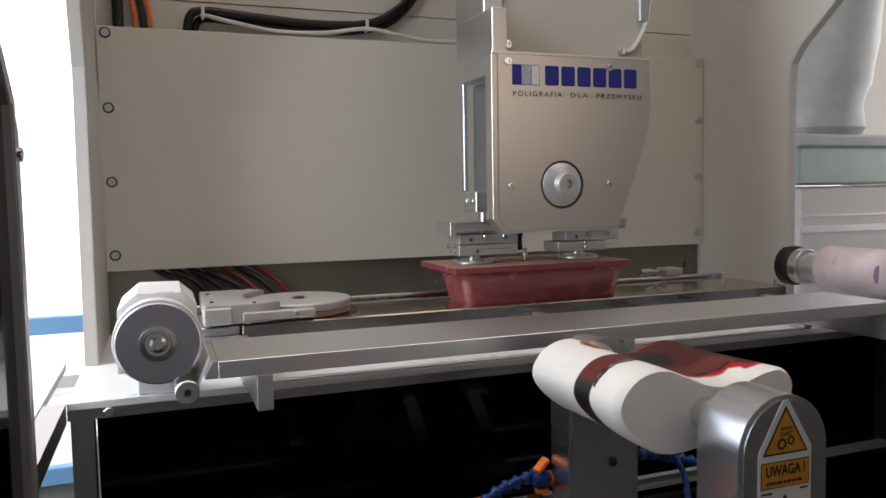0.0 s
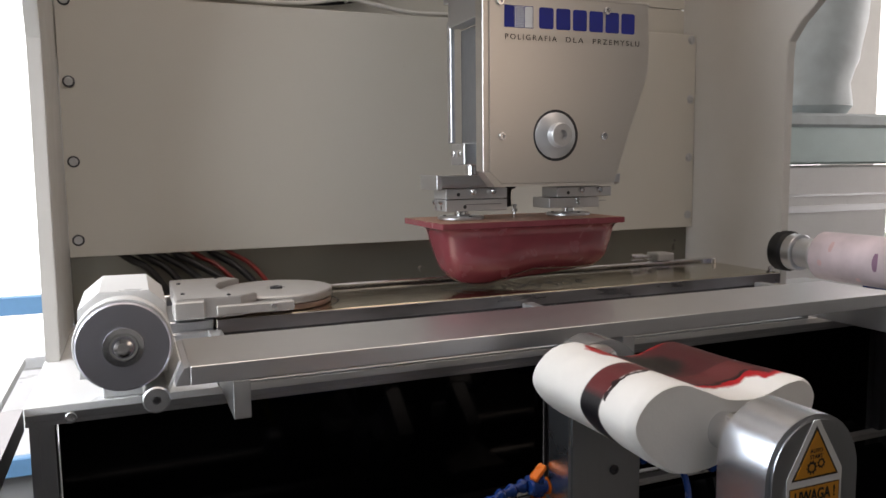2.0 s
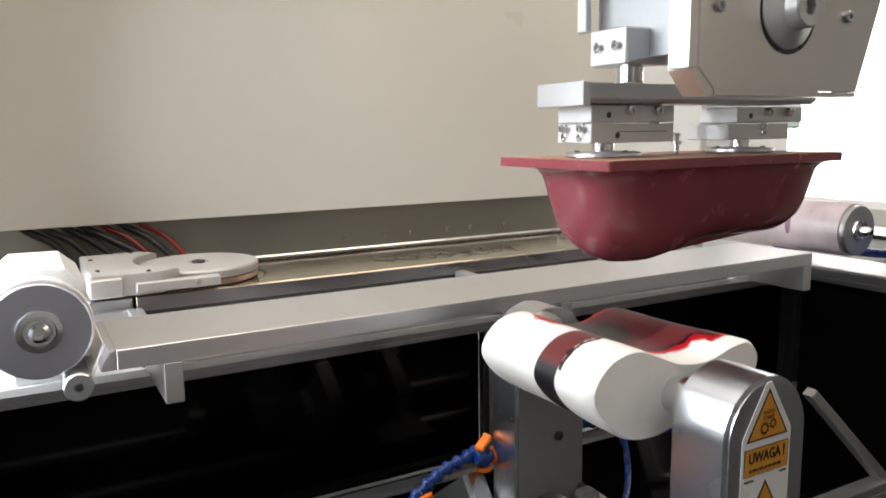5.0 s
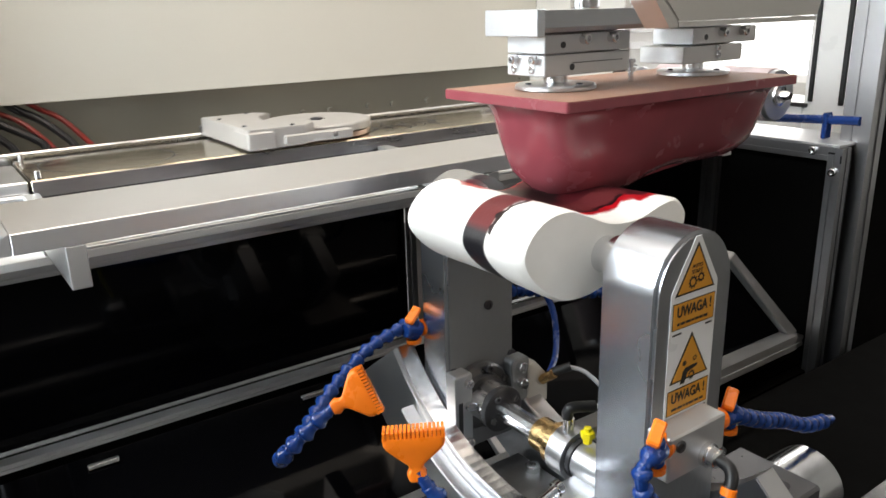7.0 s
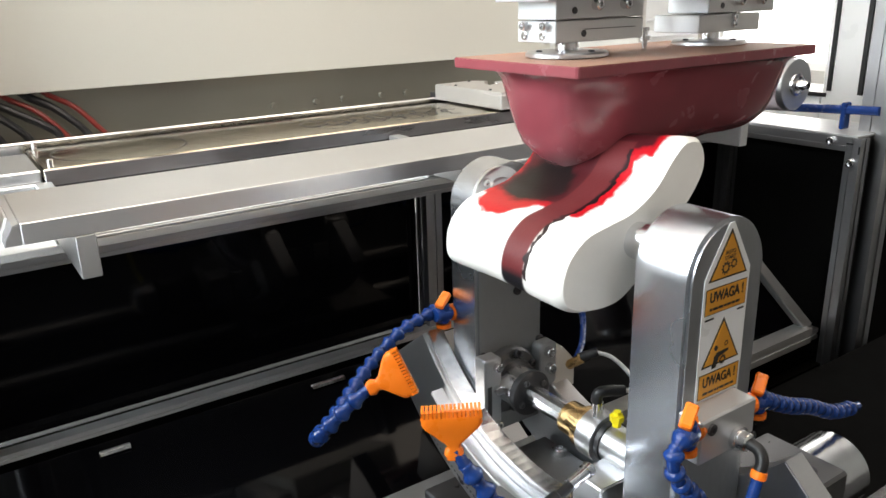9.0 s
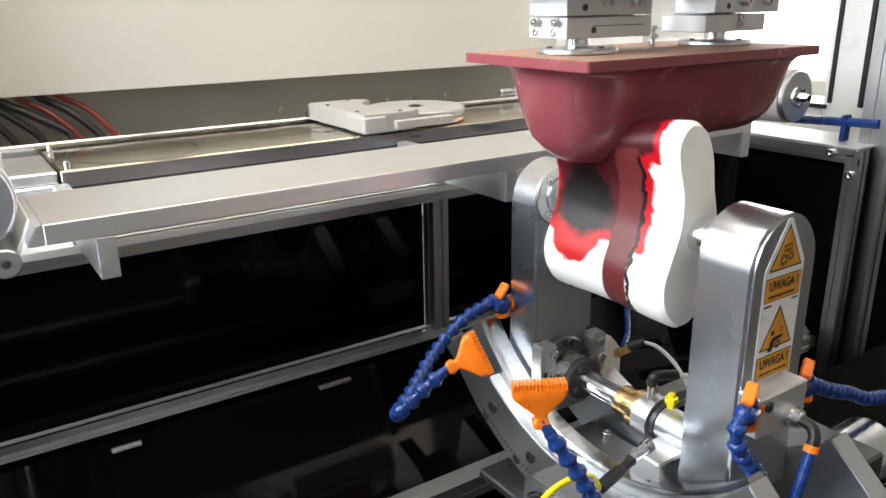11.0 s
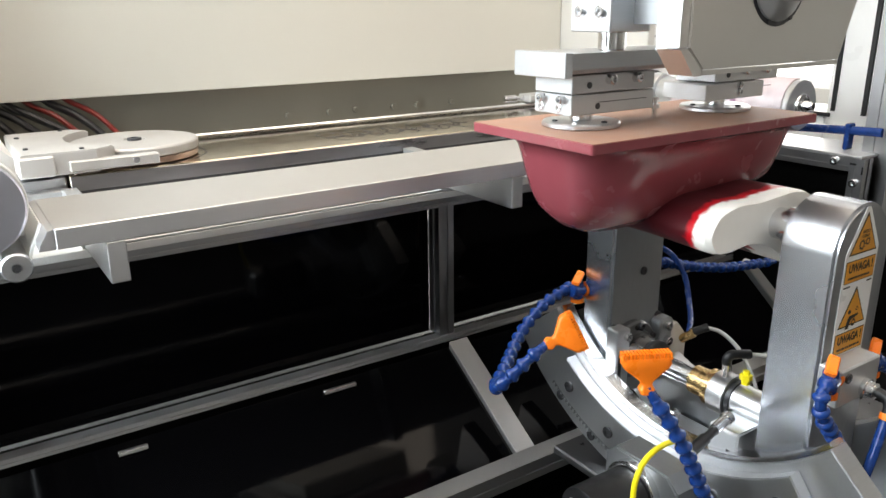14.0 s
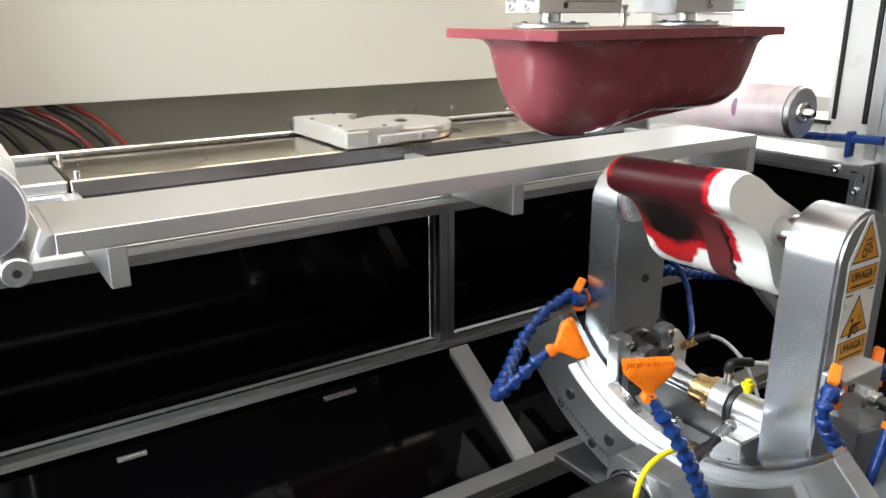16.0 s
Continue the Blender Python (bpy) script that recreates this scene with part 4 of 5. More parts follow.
kn = part("cover_opening", CY((kx, CY0 + 0.0005, kz), (0, -1, 0), 0.054, 0.0012, 40, 0.0003), DARK, cov, "dark round opening")
part("knob", L((kx - 0.003, CY0 - 0.0016, kz), (0, -1, 0), [(0.048, 0), (0.048, 0.003), (0.044, 0.006), (0.030, 0.012), (0.026, 0.014), (0.025, 0.030), (0.023, 0.032), (0.010, 0.032), (0.009, 0.022), (0.0004, 0.022)], 40), ALU_MATT, kn, "turned steel knob", smooth=True)
for a in (70, 110, 250, 300):
    part("rim_screw", CY((kx + 0.0505 * math.cos(radians(a)), CY0 - 0.0014, kz + 0.0505 * math.sin(radians(a))), (0, -1, 0), 0.003, 0.002, 10), DARK, kn)
# printed mark: plain shapes and bars
yp = CY0 - 0.0008
part("printed_mark", B((0.834, 0.856, yp, CY0 - 0.0002, 1.459, 1.503)), LOGO, cov, "dark blue printed mark")
bm = PR([(0.857, 1.459), (0.900, 1.459), (0.900, 1.503), (0.857, 1.503)], yp, CY0 - 0.0002)
part("mark_ground", bm, LOGO, cov)
part("mark_white", B((0.8805, 0.8988, yp - 0.0003, yp, 1.4602, 1.5018)), LABEL_W, cov)
part("mark_pale", B((0.8582, 0.8793, yp - 0.0003, yp, 1.4602, 1.5018)), LABEL_W, cov)
yp -= 0.0005
bm = bmesh.new()
for i in range(6):
    for j in range(12):
        add_box(bm, 0.860 + 0.0033 * i, 0.8618 + 0.0033 * i, yp, CY0 - 0.0002, 1.4615 + 0.0034 * j, 1.4633 + 0.0034 * j)
part("mark_grid", bm, LOGO, cov)
yp += 0.0005
for k in range(6):
    x = 0.914 + 0.0405 * k
    part("mark_bar", PR(rounded(x, x + 0.034, 1.460, 1.503, 0.004, 2), yp, CY0 - 0.0002), LOGO, cov)
for word, x, w_ in (("POLIGRAFIA", 0.895, 0.120), ("DLA", 0.9985, 0.043), ("PRZEMYS\u0141U", 1.1035, 0.119)):
    lettering("printed_word", word, 0.0155, (x, CY0 - 0.0009, 1.440), (90, 0, 0), INK, cov, width=w_, spacing=1.4)
part("column_clip", B((1.205, 1.232, HY - 0.115, HY - 0.1005, HZ + 0.585, HZ + 0.66), bevel=0.003), ALU_MATT, head, "grey cable clip on the column")
part("column_cable", TU([(1.245, HY - 0.108, HZ + 0.80), (1.243, HY - 0.108, HZ + 0.66), (1.225, HY - 0.108, HZ + 0.575), (1.190, HY - 0.108, HZ + 0.520), (1.165, HY - 0.108, HZ + 0.512)], 0.006, 8), GREY_TUBE, head, "light grey cable on the column", smooth=True)
part("column_screw", SC((1.160, HY - 0.10, HZ + 0.512), (0, -1, 0), 0.008, 0.005), POLISH, head)
# pad bolt and hook
part("pad_bolt", L((0.945, HY - 0.01, HZ + 0.0135), (0, 0, 1), [(0.004, 0), (0.004, 0.014), (0.008, 0.0145), (0.008, 0.020), (0.004, 0.0205), (0.004, 0.026), (0.006, 0.0265), (0.006, 0.031)], 12), POLISH, head)
part("cable_loop", TU([(0.98, HY + 0.06, bz), (0.965, HY + 0.055, bz - 0.005), (0.958, HY + 0.05, bz - 0.025), (0.96, HY + 0.05, bz - 0.05)], 0.008, 8), BLACK_MATT, head, "black cable loop", smooth=True)

# ---- rolling jig ----
JIG_AT = (0.757, -1.20, 0.455)
jig = thing("rolling_jig", "aluminium jig with two uprights that rolls a printed cast", "jig", JIG_AT)
AX, AZ = 0.732, 0.946


def tower(y0, y1, zb, name):
    cx, r = 0.757, 0.0635
    zt = 0.9285
    pts = [(cx - r, zb), (cx + r, zb)] + [(cx + r * math.cos(radians(a)), zt + r * math.sin(radians(a))) for a in range(0, 181, 10)]
    bm = PR(pts, y0, y1, "xz", 0.0045)
    ob = part(name, bm, ALU_V, jig, smooth=True, mats=[ALU_V, ALU_DIM])
    # faces along y get the dimmer grey, shaded by colour from the window
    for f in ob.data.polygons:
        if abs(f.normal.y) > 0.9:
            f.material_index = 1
    return ob


near = tower(-1.401, -1.324, 0.610, "upright")
far = tower(-1.030, -0.964, 0.560, "upright")
for x, z in ((0.770, 0.793), (0.703, 0.700), (0.815, 0.700), (0.81, 0.92)):
    part("upright_screw", SC((x, -1.0302, z), (0, -1, 0), 0.0075, 0.003), DARK, far)
for x in (0.718, 0.80):
    part("back_tag", B((x - 0.018, x + 0.018, -0.9635, -0.956, 0.628, 0.668), bevel=0.002), GREY_TUBE, far, "cream cover plate on the back of the upright")
# shafts and bearings of the cast
part("bearing_flange", L((AX, -1.0305, AZ), (0, -1, 0), [(0.045, 0), (0.045, 0.006), (0.040, 0.008), (0.030, 0.008), (0.028, 0.012)], 36), ALU, jig, smooth=True)
for a in (45, 135, 225, 315):
    part("bearing_screw", SC((AX + 0.037 * math.cos(radians(a)), -1.0385, AZ + 0.037 * math.sin(radians(a))), (0, -1, 0), 0.006, 0.004), POLISH, jig)
part("shaft", CY((AX, -1.0425, AZ), (0, -1, 0), 0.02, 0.024, 28), POLISH, jig, smooth=True)
part("shaft", L((AX, -1.322, AZ), (0, 1, 0), [(0.026, 0), (0.026, 0.010), (0.022, 0.0105), (0.022, 0.028)], 32), POLISH, jig, smooth=True)

OUT = [(-0.124, 0.012), (-0.118, 0.036), (-0.094, 0.056), (-0.060, 0.061), (-0.026, 0.049), (0.010, 0.035), (0.055, 0.032), (0.098, 0.043), (0.126, 0.044), (0.145, 0.024), (0.134, -0.004), (0.100, -0.020), (0.055, -0.027), (0.010, -0.038), (-0.030, -0.046), (-0.068, -0.042), (-0.105, -0.016)]


def cast_mesh():
    bm = bmesh.new()
    uv = bm.loops.layers.uv.new("wrap")
    line = curve_points([(a, 0, c) for a, c in OUT], 6, closed=True)
    n = len(line)
    s = [0.0]
    for a, b_ in zip(line, line[1:] + line[:1]):
        s.append(s[-1] + (b_ - a).length)
    total = s[-1]
    steps = 30
    y0, y1 = -1.294, -1.068
    rows_ = []
    for j in range(steps + 1):
        t = j / steps
        y = y0 + (y1 - y0) * t
        edge = min(t, 1 - t) * (y1 - y0)
        k = 1 - 0.045 * max(0, 1 - edge / 0.006) ** 2
        k *= 1 + 0.012 * math.sin(7 * t + 1)
        rows_.append([bm.verts.new((AX + p.x * k * (1 - 0.12 * t if p.x > 0 else 1), y, AZ + p.z * k)) for p in line])
    for j in range(steps):
        for i in range(n):
            f = bm.faces.new((rows_[j][i], rows_[j][(i + 1) % n], rows_[j + 1][(i + 1) % n], rows_[j + 1][i]))
            for lp, (jj, ii) in zip(f.loops, ((j, i), (j, i + 1), (j + 1, i + 1), (j + 1, i))):
                v = s[ii]
                if i >= n * 0.88:
                    v -= total
                lp[uv].uv = ((y1 - y0) * jj / steps, v)
    for ring in (rows_[0], rows_[-1]):
        f = bm.faces.new(ring)
        for lp in f.loops:
            lp[uv].uv = (0.0, -0.5)
    return bm


cast = part("printed_cast", cast_mesh(), CAST, jig, "white waisted plaster cast with red and black ink", origin=(AX, -1.18, AZ), smooth=True)

# warning labels on the upright
ly = -1.4018
LBX, LBW = 0.755, 0.038
lab = part("warning_label", PR([(LBX - LBW, 0.780), (LBX + LBW, 0.780), (LBX + LBW, 0.932), (LBX + 0.004, 0.9875), (LBX - 0.004, 0.9875), (LBX - LBW, 0.930)], ly, -1.4009), LABEL_W, jig, "white warning label with orange fields")


def tri(cx, z0, w, h, grow):
    return [(cx - w - 1.7 * grow, z0 - grow), (cx + w + 1.7 * grow, z0 - grow), (cx, z0 + h + 2.1 * grow)]


for z0, words, small in ((0.9287, "UWAGA !", 1), (0.8277, "UWAGA !", 2)):
    part("triangle_border", PR(tri(LBX, z0, 0.0285, 0.0480, 0.0022), ly - 0.0005, ly + 0.0002), INK, lab)
    part("triangle", PR(tri(LBX, z0, 0.0285, 0.0480, 0.0), ly - 0.0009, ly - 0.0003), LABEL_Y, lab)
    part("field_border", B((LBX - 0.0345, LBX + 0.0345, ly - 0.0005, ly + 0.0002, z0 - 0.0400, z0 - 0.0098)), INK, lab)
    part("field", B((LBX - 0.0335, LBX + 0.0335, ly - 0.0009, ly - 0.0003, z0 - 0.0390, z0 - 0.0108)), LABEL_Y, lab)
    lettering("warning_word", words, 0.0165, (LBX, ly - 0.0011, z0 - 0.0205), (90, 0, 0), INK, lab, width=0.056, bold=0.0004)
    bm = bmesh.new()
    rng = random.Random(small)
    x = LBX - 0.027
    while x < LBX + 0.024:
        w_ = rng.uniform(0.003, 0.009)
        add_box(bm, x, min(x + w_, LBX + 0.027), ly - 0.0011, ly - 0.0007, z0 - 0.0352, z0 - 0.0322)
        x += w_ + 0.0013
    part("small_print", bm, INK, lab)
    bm = bmesh.new()
    add_box(bm, LBX - 0.033, LBX - 0.018, ly - 0.0004, ly + 0.0002, z0 - 0.0465, z0 - 0.0445)
    add_box(bm, LBX + 0.022, LBX + 0.033, ly - 0.0004, ly + 0.0002, z0 - 0.0455, z0 - 0.0435)
    part("imprint", bm, INK, lab)
lettering("warning_word", "AUTO\nSTART", 0.0062, (LBX, ly - 0.0011, 0.9525), (90, 0, 0), INK, lab)


def cog(cx, cz, r, teeth):
    bm = bmesh.new()
    n = teeth * 4
    o = [bm.verts.new((cx + (r if (k % 4) < 2 else r * 0.76) * math.cos(2 * math.pi * k / n), ly - 0.0011, cz + (r if (k % 4) < 2 else r * 0.76) * math.sin(2 * math.pi * k / n))) for k in range(n)]
    i = [bm.verts.new((cx + r * 0.5 * math.cos(2 * math.pi * k / n), ly - 0.0011, cz + r * 0.5 * math.sin(2 * math.pi * k / n))) for k in range(n)]
    for k in range(n):
        bm.faces.new((o[k], o[(k + 1) % n], i[(k + 1) % n], i[k]))
    return bm


part("gear_sign", cog(LBX - 0.006, 0.9385, 0.0075, 10), INK, lab)
part("gear_sign", cog(LBX + 0.007, 0.9415, 0.0058, 9), INK, lab)
bm = bmesh.new()
add_prism(bm, [(LBX - 0.015, 0.822), (LBX - 0.008, 0.822), (LBX - 0.004, 0.834), (LBX + 0.012, 0.838), (LBX + 0.012, 0.841), (LBX - 0.008, 0.840), (LBX - 0.012, 0.836)], ly - 0.0012, ly - 0.0007)
add_cyl(bm, (LBX - 0.010, ly - 0.0007, 0.846), (0, -1, 0), 0.0032, 0.0005, 14)
part("figure_sign", bm, INK, lab)
part("wheel_sign", cog(LBX + 0.003, 0.829, 0.006, 12), INK, lab)
part("wheel_sign", cog(LBX + 0.007, 0.848, 0.0035, 9), INK, lab)

# front valve block
blk = part("valve_block", B((0.689, 0.783, -1.434, -1.4025, 0.734, 0.787), bevel=0.002), ALU_MATT, jig)
part("block_screw", SC((0.706, -1.4338, 0.774), (0, -1, 0), 0.007, 0.003), DARK, blk)
part("block_screw", SC((0.779, -1.4338, 0.738), (0, -1, 0), 0.007, 0.003), DARK, blk)
part("fitting", L((0.752, -1.4335, 0.748), (0, -1, 0), [(0.014, 0), (0.014, 0.006), (0.011, 0.007), (0.011, 0.016), (0.008, 0.018)], 20), POLISH, blk, smooth=True)
part("elbow", TU([(0.752, -1.448, 0.748), (0.752, -1.462, 0.746), (0.748, -1.470, 0.738), (0.742, -1.472, 0.727)], 0.0070, 12), BLACK_MATT, blk, "black elbow fitting", smooth=True)
part("elbow_ring", CY((0.7425, -1.472, 0.729), (-0.35, -0.05, -0.93), 0.0085, 0.009, 16), ORANGE, blk)
part("air_tube", TU([(0.740, -1.4725, 0.722), (0.728, -1.473, 0.69), (0.712, -1.472, 0.645), (0.700, -1.466, 0.595), (0.695, -1.45, 0.53)], 0.0065, 10), BLUE, blk, "blue air tube", smooth=True)

# base and tilting ring
part("base_plate", B((0.62, 1.00, -1.42, -0.98, 0.4555, 0.4715), bevel=0.003), DARK_ALU, jig)
part("cradle_floor", B((0.702, 0.818, -1.32, -1.045, 0.505, 0.530), bevel=0.003), ALU_DIM, jig)
part("motor_block", B((0.872, 0.985, -1.45, -1.33, 0.472, 0.618), bevel=0.004), DARK_ALU, jig)
part("motor", CY((0.985, -1.39, 0.560), (1, 0, 0), 0.052, 0.085, 36), POLISH, jig, smooth=True)
part("plate_hole", CY((0.945, -1.42, 0.6182), (0, 0, 1), 0.009, 0.001, 16), DARK, jig)
RY, RZ = -1.205, 0.920


def ring_part(name, r0, r1, x0, x1, a0, a1, mat, teeth=0, bevel=0.0015):
    """A stretch of a ring that stands along the cast, round the level of its axis."""
    pts = []
    if teeth:
        for k in range(teeth * 4):
            a = radians(a0 + (a1 - a0) * k / (teeth * 4))
            r = r1 if (k % 4) < 2 else r1 - 0.007
            pts.append((RY + r * math.cos(a), RZ + r * math.sin(a)))
    else:
        pts += [(RY + r1 * math.cos(radians(a0 + (a1 - a0) * k / 40)), RZ + r1 * math.sin(radians(a0 + (a1 - a0) * k / 40))) for k in range(41)]
    pts += [(RY + r0 * math.cos(radians(a1 + (a0 - a1) * k / 40)), RZ + r0 * math.sin(radians(a1 + (a0 - a1) * k / 40))) for k in range(41)]
    return part(name, PR(pts, x0, x1, "yz", bevel if not teeth else 0), mat, jig)


ring = ring_part("ring_segment", 0.333, 0.458, 0.655, 0.690, -37, -138, ALU)
ring_part("ring_segment", 0.333, 0.458, 0.824, 0.859, -37, -138, ALU)
ring_part("ring_liner", 0.345, 0.408, 0.632, 0.6545, -52, -128, ALU)
ring_part("ring_lip", 0.325, 0.3325, 0.660, 0.688, -37, -138, POLISH)
ring_part("rack", 0.4085, 0.424, 0.640, 0.6545, -53, -127, ALU_DIM, teeth=64)
for a in (-58, -74, -90, -106, -122):
    part("ring_screw", SC((0.6322, RY + 0.380 * math.cos(radians(a)), RZ + 0.380 * math.sin(radians(a))), (-1, 0, 0), 0.010, 0.004), DARK, ring)
for a in (-56, -68, -76, -106):
    part("ring_screw", SC((0.6552, RY + 0.442 * math.cos(radians(a)), RZ + 0.442 * math.sin(radians(a))), (-1, 0, 0), 0.009, 0.003), DARK, ring)
part("gear_box", PR([(-1.29, 0.500), (-1.27, 0.480), (-1.17, 0.480), (-1.15, 0.500), (-1.15, 0.565), (-1.17, 0.585), (-1.27, 0.585), (-1.29, 0.565)], 0.575, 0.630, "yz", 0.003), ALU_DIM, jig)
part("gear_ring", L((0.5745, -1.215, 0.532), (-1, 0, 0), [(0.049, 0), (0.049, 0.012), (0.046, 0.014), (0.041, 0.014)], 36), POLISH, jig, "polished flange ring", smooth=True)
part("gear_motor", L((0.560, -1.215, 0.532), (-1, 0, 0), [(0.040, 0), (0.042, 0.003), (0.042, 0.096), (0.034, 0.098)], 32), BLACK_MATT, jig, "black gear motor", smooth=True)
part("motor_cap", B((0.41, 0.4615, -1.265, -1.195, 0.490, 0.565), bevel=0.012), ALU, jig)
part("pinion", L((0.6405, -1.23, 0.505), (1, 0, 0), [(0.016, 0), (0.018, 0.002), (0.018, 0.012)], 24), DARK, jig)

# lower spline shaft
LX, LZ = 0.747, 0.652
hub = part("hub_flange", L((LX, -1.0305, LZ), (0, -1, 0), [(0.054, 0), (0.054, 0.010), (0.051, 0.013), (0.040, 0.013), (0.038, 0.022), (0.030, 0.022)], 40), DARK_ALU, jig, "dark turned hub flange", smooth=True)
for a in (25, 75, 125, 175, 225, 275, 325):
    part("hub_bolt", SC((LX + 0.046 * math.cos(radians(a)), -1.0432, LZ + 0.046 * math.sin(radians(a))), (0, -1, 0), 0.006, 0.006), DARK, hub)
lug = part("side_lug", PR(rounded(0.688, 0.7195, 0.585, 0.706, 0.004, 3), -1.056, -1.0305, "xz", 0.0015), ALU, jig, "light aluminium lug with a slot")
part("slot", B((0.693, 0.7005, -1.0566, -1.0555, 0.608, 0.662)), DARK, lug)
for z in (0.594, 0.654, 0.692):
    part("lug_bolt", SC((0.7105, -1.0560, z), (0, -1, 0), 0.0072, 0.008), POLISH, lug)
lug = part("side_lug", PR(rounded(0.798, 0.834, 0.625, 0.700, 0.010, 4), -1.052, -1.0305, "xz", 0.0015), ALU_DIM, jig, "grey aluminium lug")
for x, z in ((0.818, 0.657), (0.815, 0.686)):
    part("lug_bolt", SC((x, -1.0520, z), (0, -1, 0), 0.0085, 0.010), POLISH, lug)
part("shaft_collar", L((LX, -1.053, LZ), (0, -1, 0), [(0.031, 0), (0.033, 0.002), (0.033, 0.028), (0.030, 0.030)], 36), POLISH, hub, "polished clamp collar", smooth=True)
part("collar_face", L((LX, -1.0832, LZ), (0, -1, 0), [(0.034, 0), (0.035, 0.002), (0.035, 0.010), (0.032, 0.012), (0.015, 0.012)], 36), DARK, hub, "dark collar face", smooth=True)
for a in (30, 120, 210, 300):
    part("collar_screw", SC((LX + 0.024 * math.cos(radians(a)), -1.0953, LZ + 0.024 * math.sin(radians(a))), (0, -1, 0), 0.005, 0.003), DARK_ALU, hub)
spline = [(LX + r * math.cos(radians(60 * k + 20 + d)), LZ + r * math.sin(radians(60 * k + 20 + d))) for k in range(6) for r, d in ((0.0165, -13), (0.0165, 13), (0.0125, 17), (0.0125, 43))]
part("spline_shaft", PR(spline, -1.22, -1.08), POLISH, jig)
part("bushing", L((LX, -1.175, LZ), (0, -1, 0), [(0.020, 0), (0.024, 0.001), (0.024, 0.030), (0.030, 0.031), (0.030, 0.042)], 28), BRONZE, jig, "bronze bushing", smooth=True)
part("coupling", L((LX, -1.218, LZ), (0, -1, 0), [(0.030, 0), (0.034, 0.002), (0.034, 0.030), (0.026, 0.031), (0.026, 0.10)], 32), ALU, jig, smooth=True)
part("coupling_screw", SC((LX, -1.232, LZ + 0.033), (0, 0, 1), 0.006, 0.016), POLISH, jig)
blk = part("bearing_block", PR(rounded(0.672, 0.800, 0.531, 0.640, 0.006, 3), -1.312, -1.262, "xz", 0.002), ALU, jig)
part("block_slot", B((0.6712, 0.6722, -1.302, -1.295, 0.55, 0.61)), DARK, blk)
part("coupling_band", L((LX, -1.2495, LZ), (0, -1, 0), [(0.0262, 0), (0.0285, 0.0005), (0.0285, 0.008), (0.0262, 0.0085)], 32), DARK, jig, "dark band on the coupling", smooth=True)
part("bleed_fitting", L((0.742, -1.268, 0.6835), (0, 0, 1), [(0.006, 0), (0.006, 0.008), (0.0095, 0.0085), (0.0095, 0.016), (0.005, 0.0165), (0.005, 0.022)], 6), YELLOW, jig, "yellow-green fitting on the coupling")
part("plug_stem", CY((0.738, -1.235, 0.684), (0, 0, 1), 0.006, 0.026, 12), POLISH, jig, smooth=True)
plug = part("angle_plug", TU([(0.738, -1.235, 0.706), (0.738, -1.236, 0.716), (0.745, -1.240, 0.721), (0.772, -1.250, 0.718)], 0.0075, 12), BLACK_MATT, jig, "black angled cable plug", smooth=True)
part("plug_cable", TU([(0.770, -1.249, 0.718), (0.80, -1.262, 0.712), (0.83, -1.285, 0.700), (0.85, -1.30, 0.675)], 0.0035, 8), GREY_TUBE, plug, "thin grey cable", smooth=True)
part("sensor", L((0.560, -1.312, 0.650), (0.85, 0.12, 0.12), [(0.005, 0), (0.0085, 0.002), (0.0085, 0.045), (0.0065, 0.047), (0.0065, 0.075)], 16), BLACK_MATT, jig, smooth=True)
part("sensor_tip", L((0.628, -1.302, 0.660), (0.85, 0.12, 0.12), [(0.008, 0), (0.008, 0.03), (0.010, 0.031), (0.010, 0.04)], 16), POLISH, jig, smooth=True)
part("sensor_cable", TU([(0.562, -1.312, 0.650), (0.527, -1.325, 0.690), (0.478, -1.33, 0.700), (0.444, -1.332, 0.686), (0.432, -1.333, 0.645), (0.44, -1.34, 0.58), (0.47, -1.35, 0.50)], 0.0038, 8), YELLOW, jig, "yellow sensor cable", smooth=True)
part("cable_bracket", PR([(0.83, 0.62), (0.872, 0.61), (0.872, 0.655), (0.846, 0.685), (0.83, 0.68)], -1.052, -1.032), GREY_TUBE, jig)
part("brass_fitting", CY((0.86, -1.052, 0.648), (0.2, -0.6, 0.5), 0.008, 0.03, 14), BRONZE, jig)
part("plug", CY((0.866, -1.066, 0.664), (0.7, -0.6, 0.35), 0.0075, 0.034, 14), BLACK_MATT, jig, "black cable plug", smooth=True)
part("thin_tube", TU([(0.888, -1.085, 0.675), (0.905, -1.105, 0.668), (0.920, -1.135, 0.640), (0.925, -1.165, 0.595), (0.92, -1.185, 0.555)], 0.0035, 8), ALU_MATT, jig, "thin grey cable", smooth=True)
part("blue_tube", TU([(0.80, -0.958, 0.805), (0.86, -0.955, 0.806), (0.915, -0.965, 0.782), (0.945, -0.98, 0.735), (0.940, -1.0, 0.69), (0.905, -1.035, 0.668), (0.868, -1.060, 0.660)], 0.0055, 10), BLUE, jig, "thin blue air tube", smooth=True)
for x, y in ((0.722, -1.10), (0.722, -1.18), (0.80, -1.10)):
    part("base_bolt", SC((x, y, 0.5303), (0, 0, 1), 0.011, 0.012), POLISH, jig)


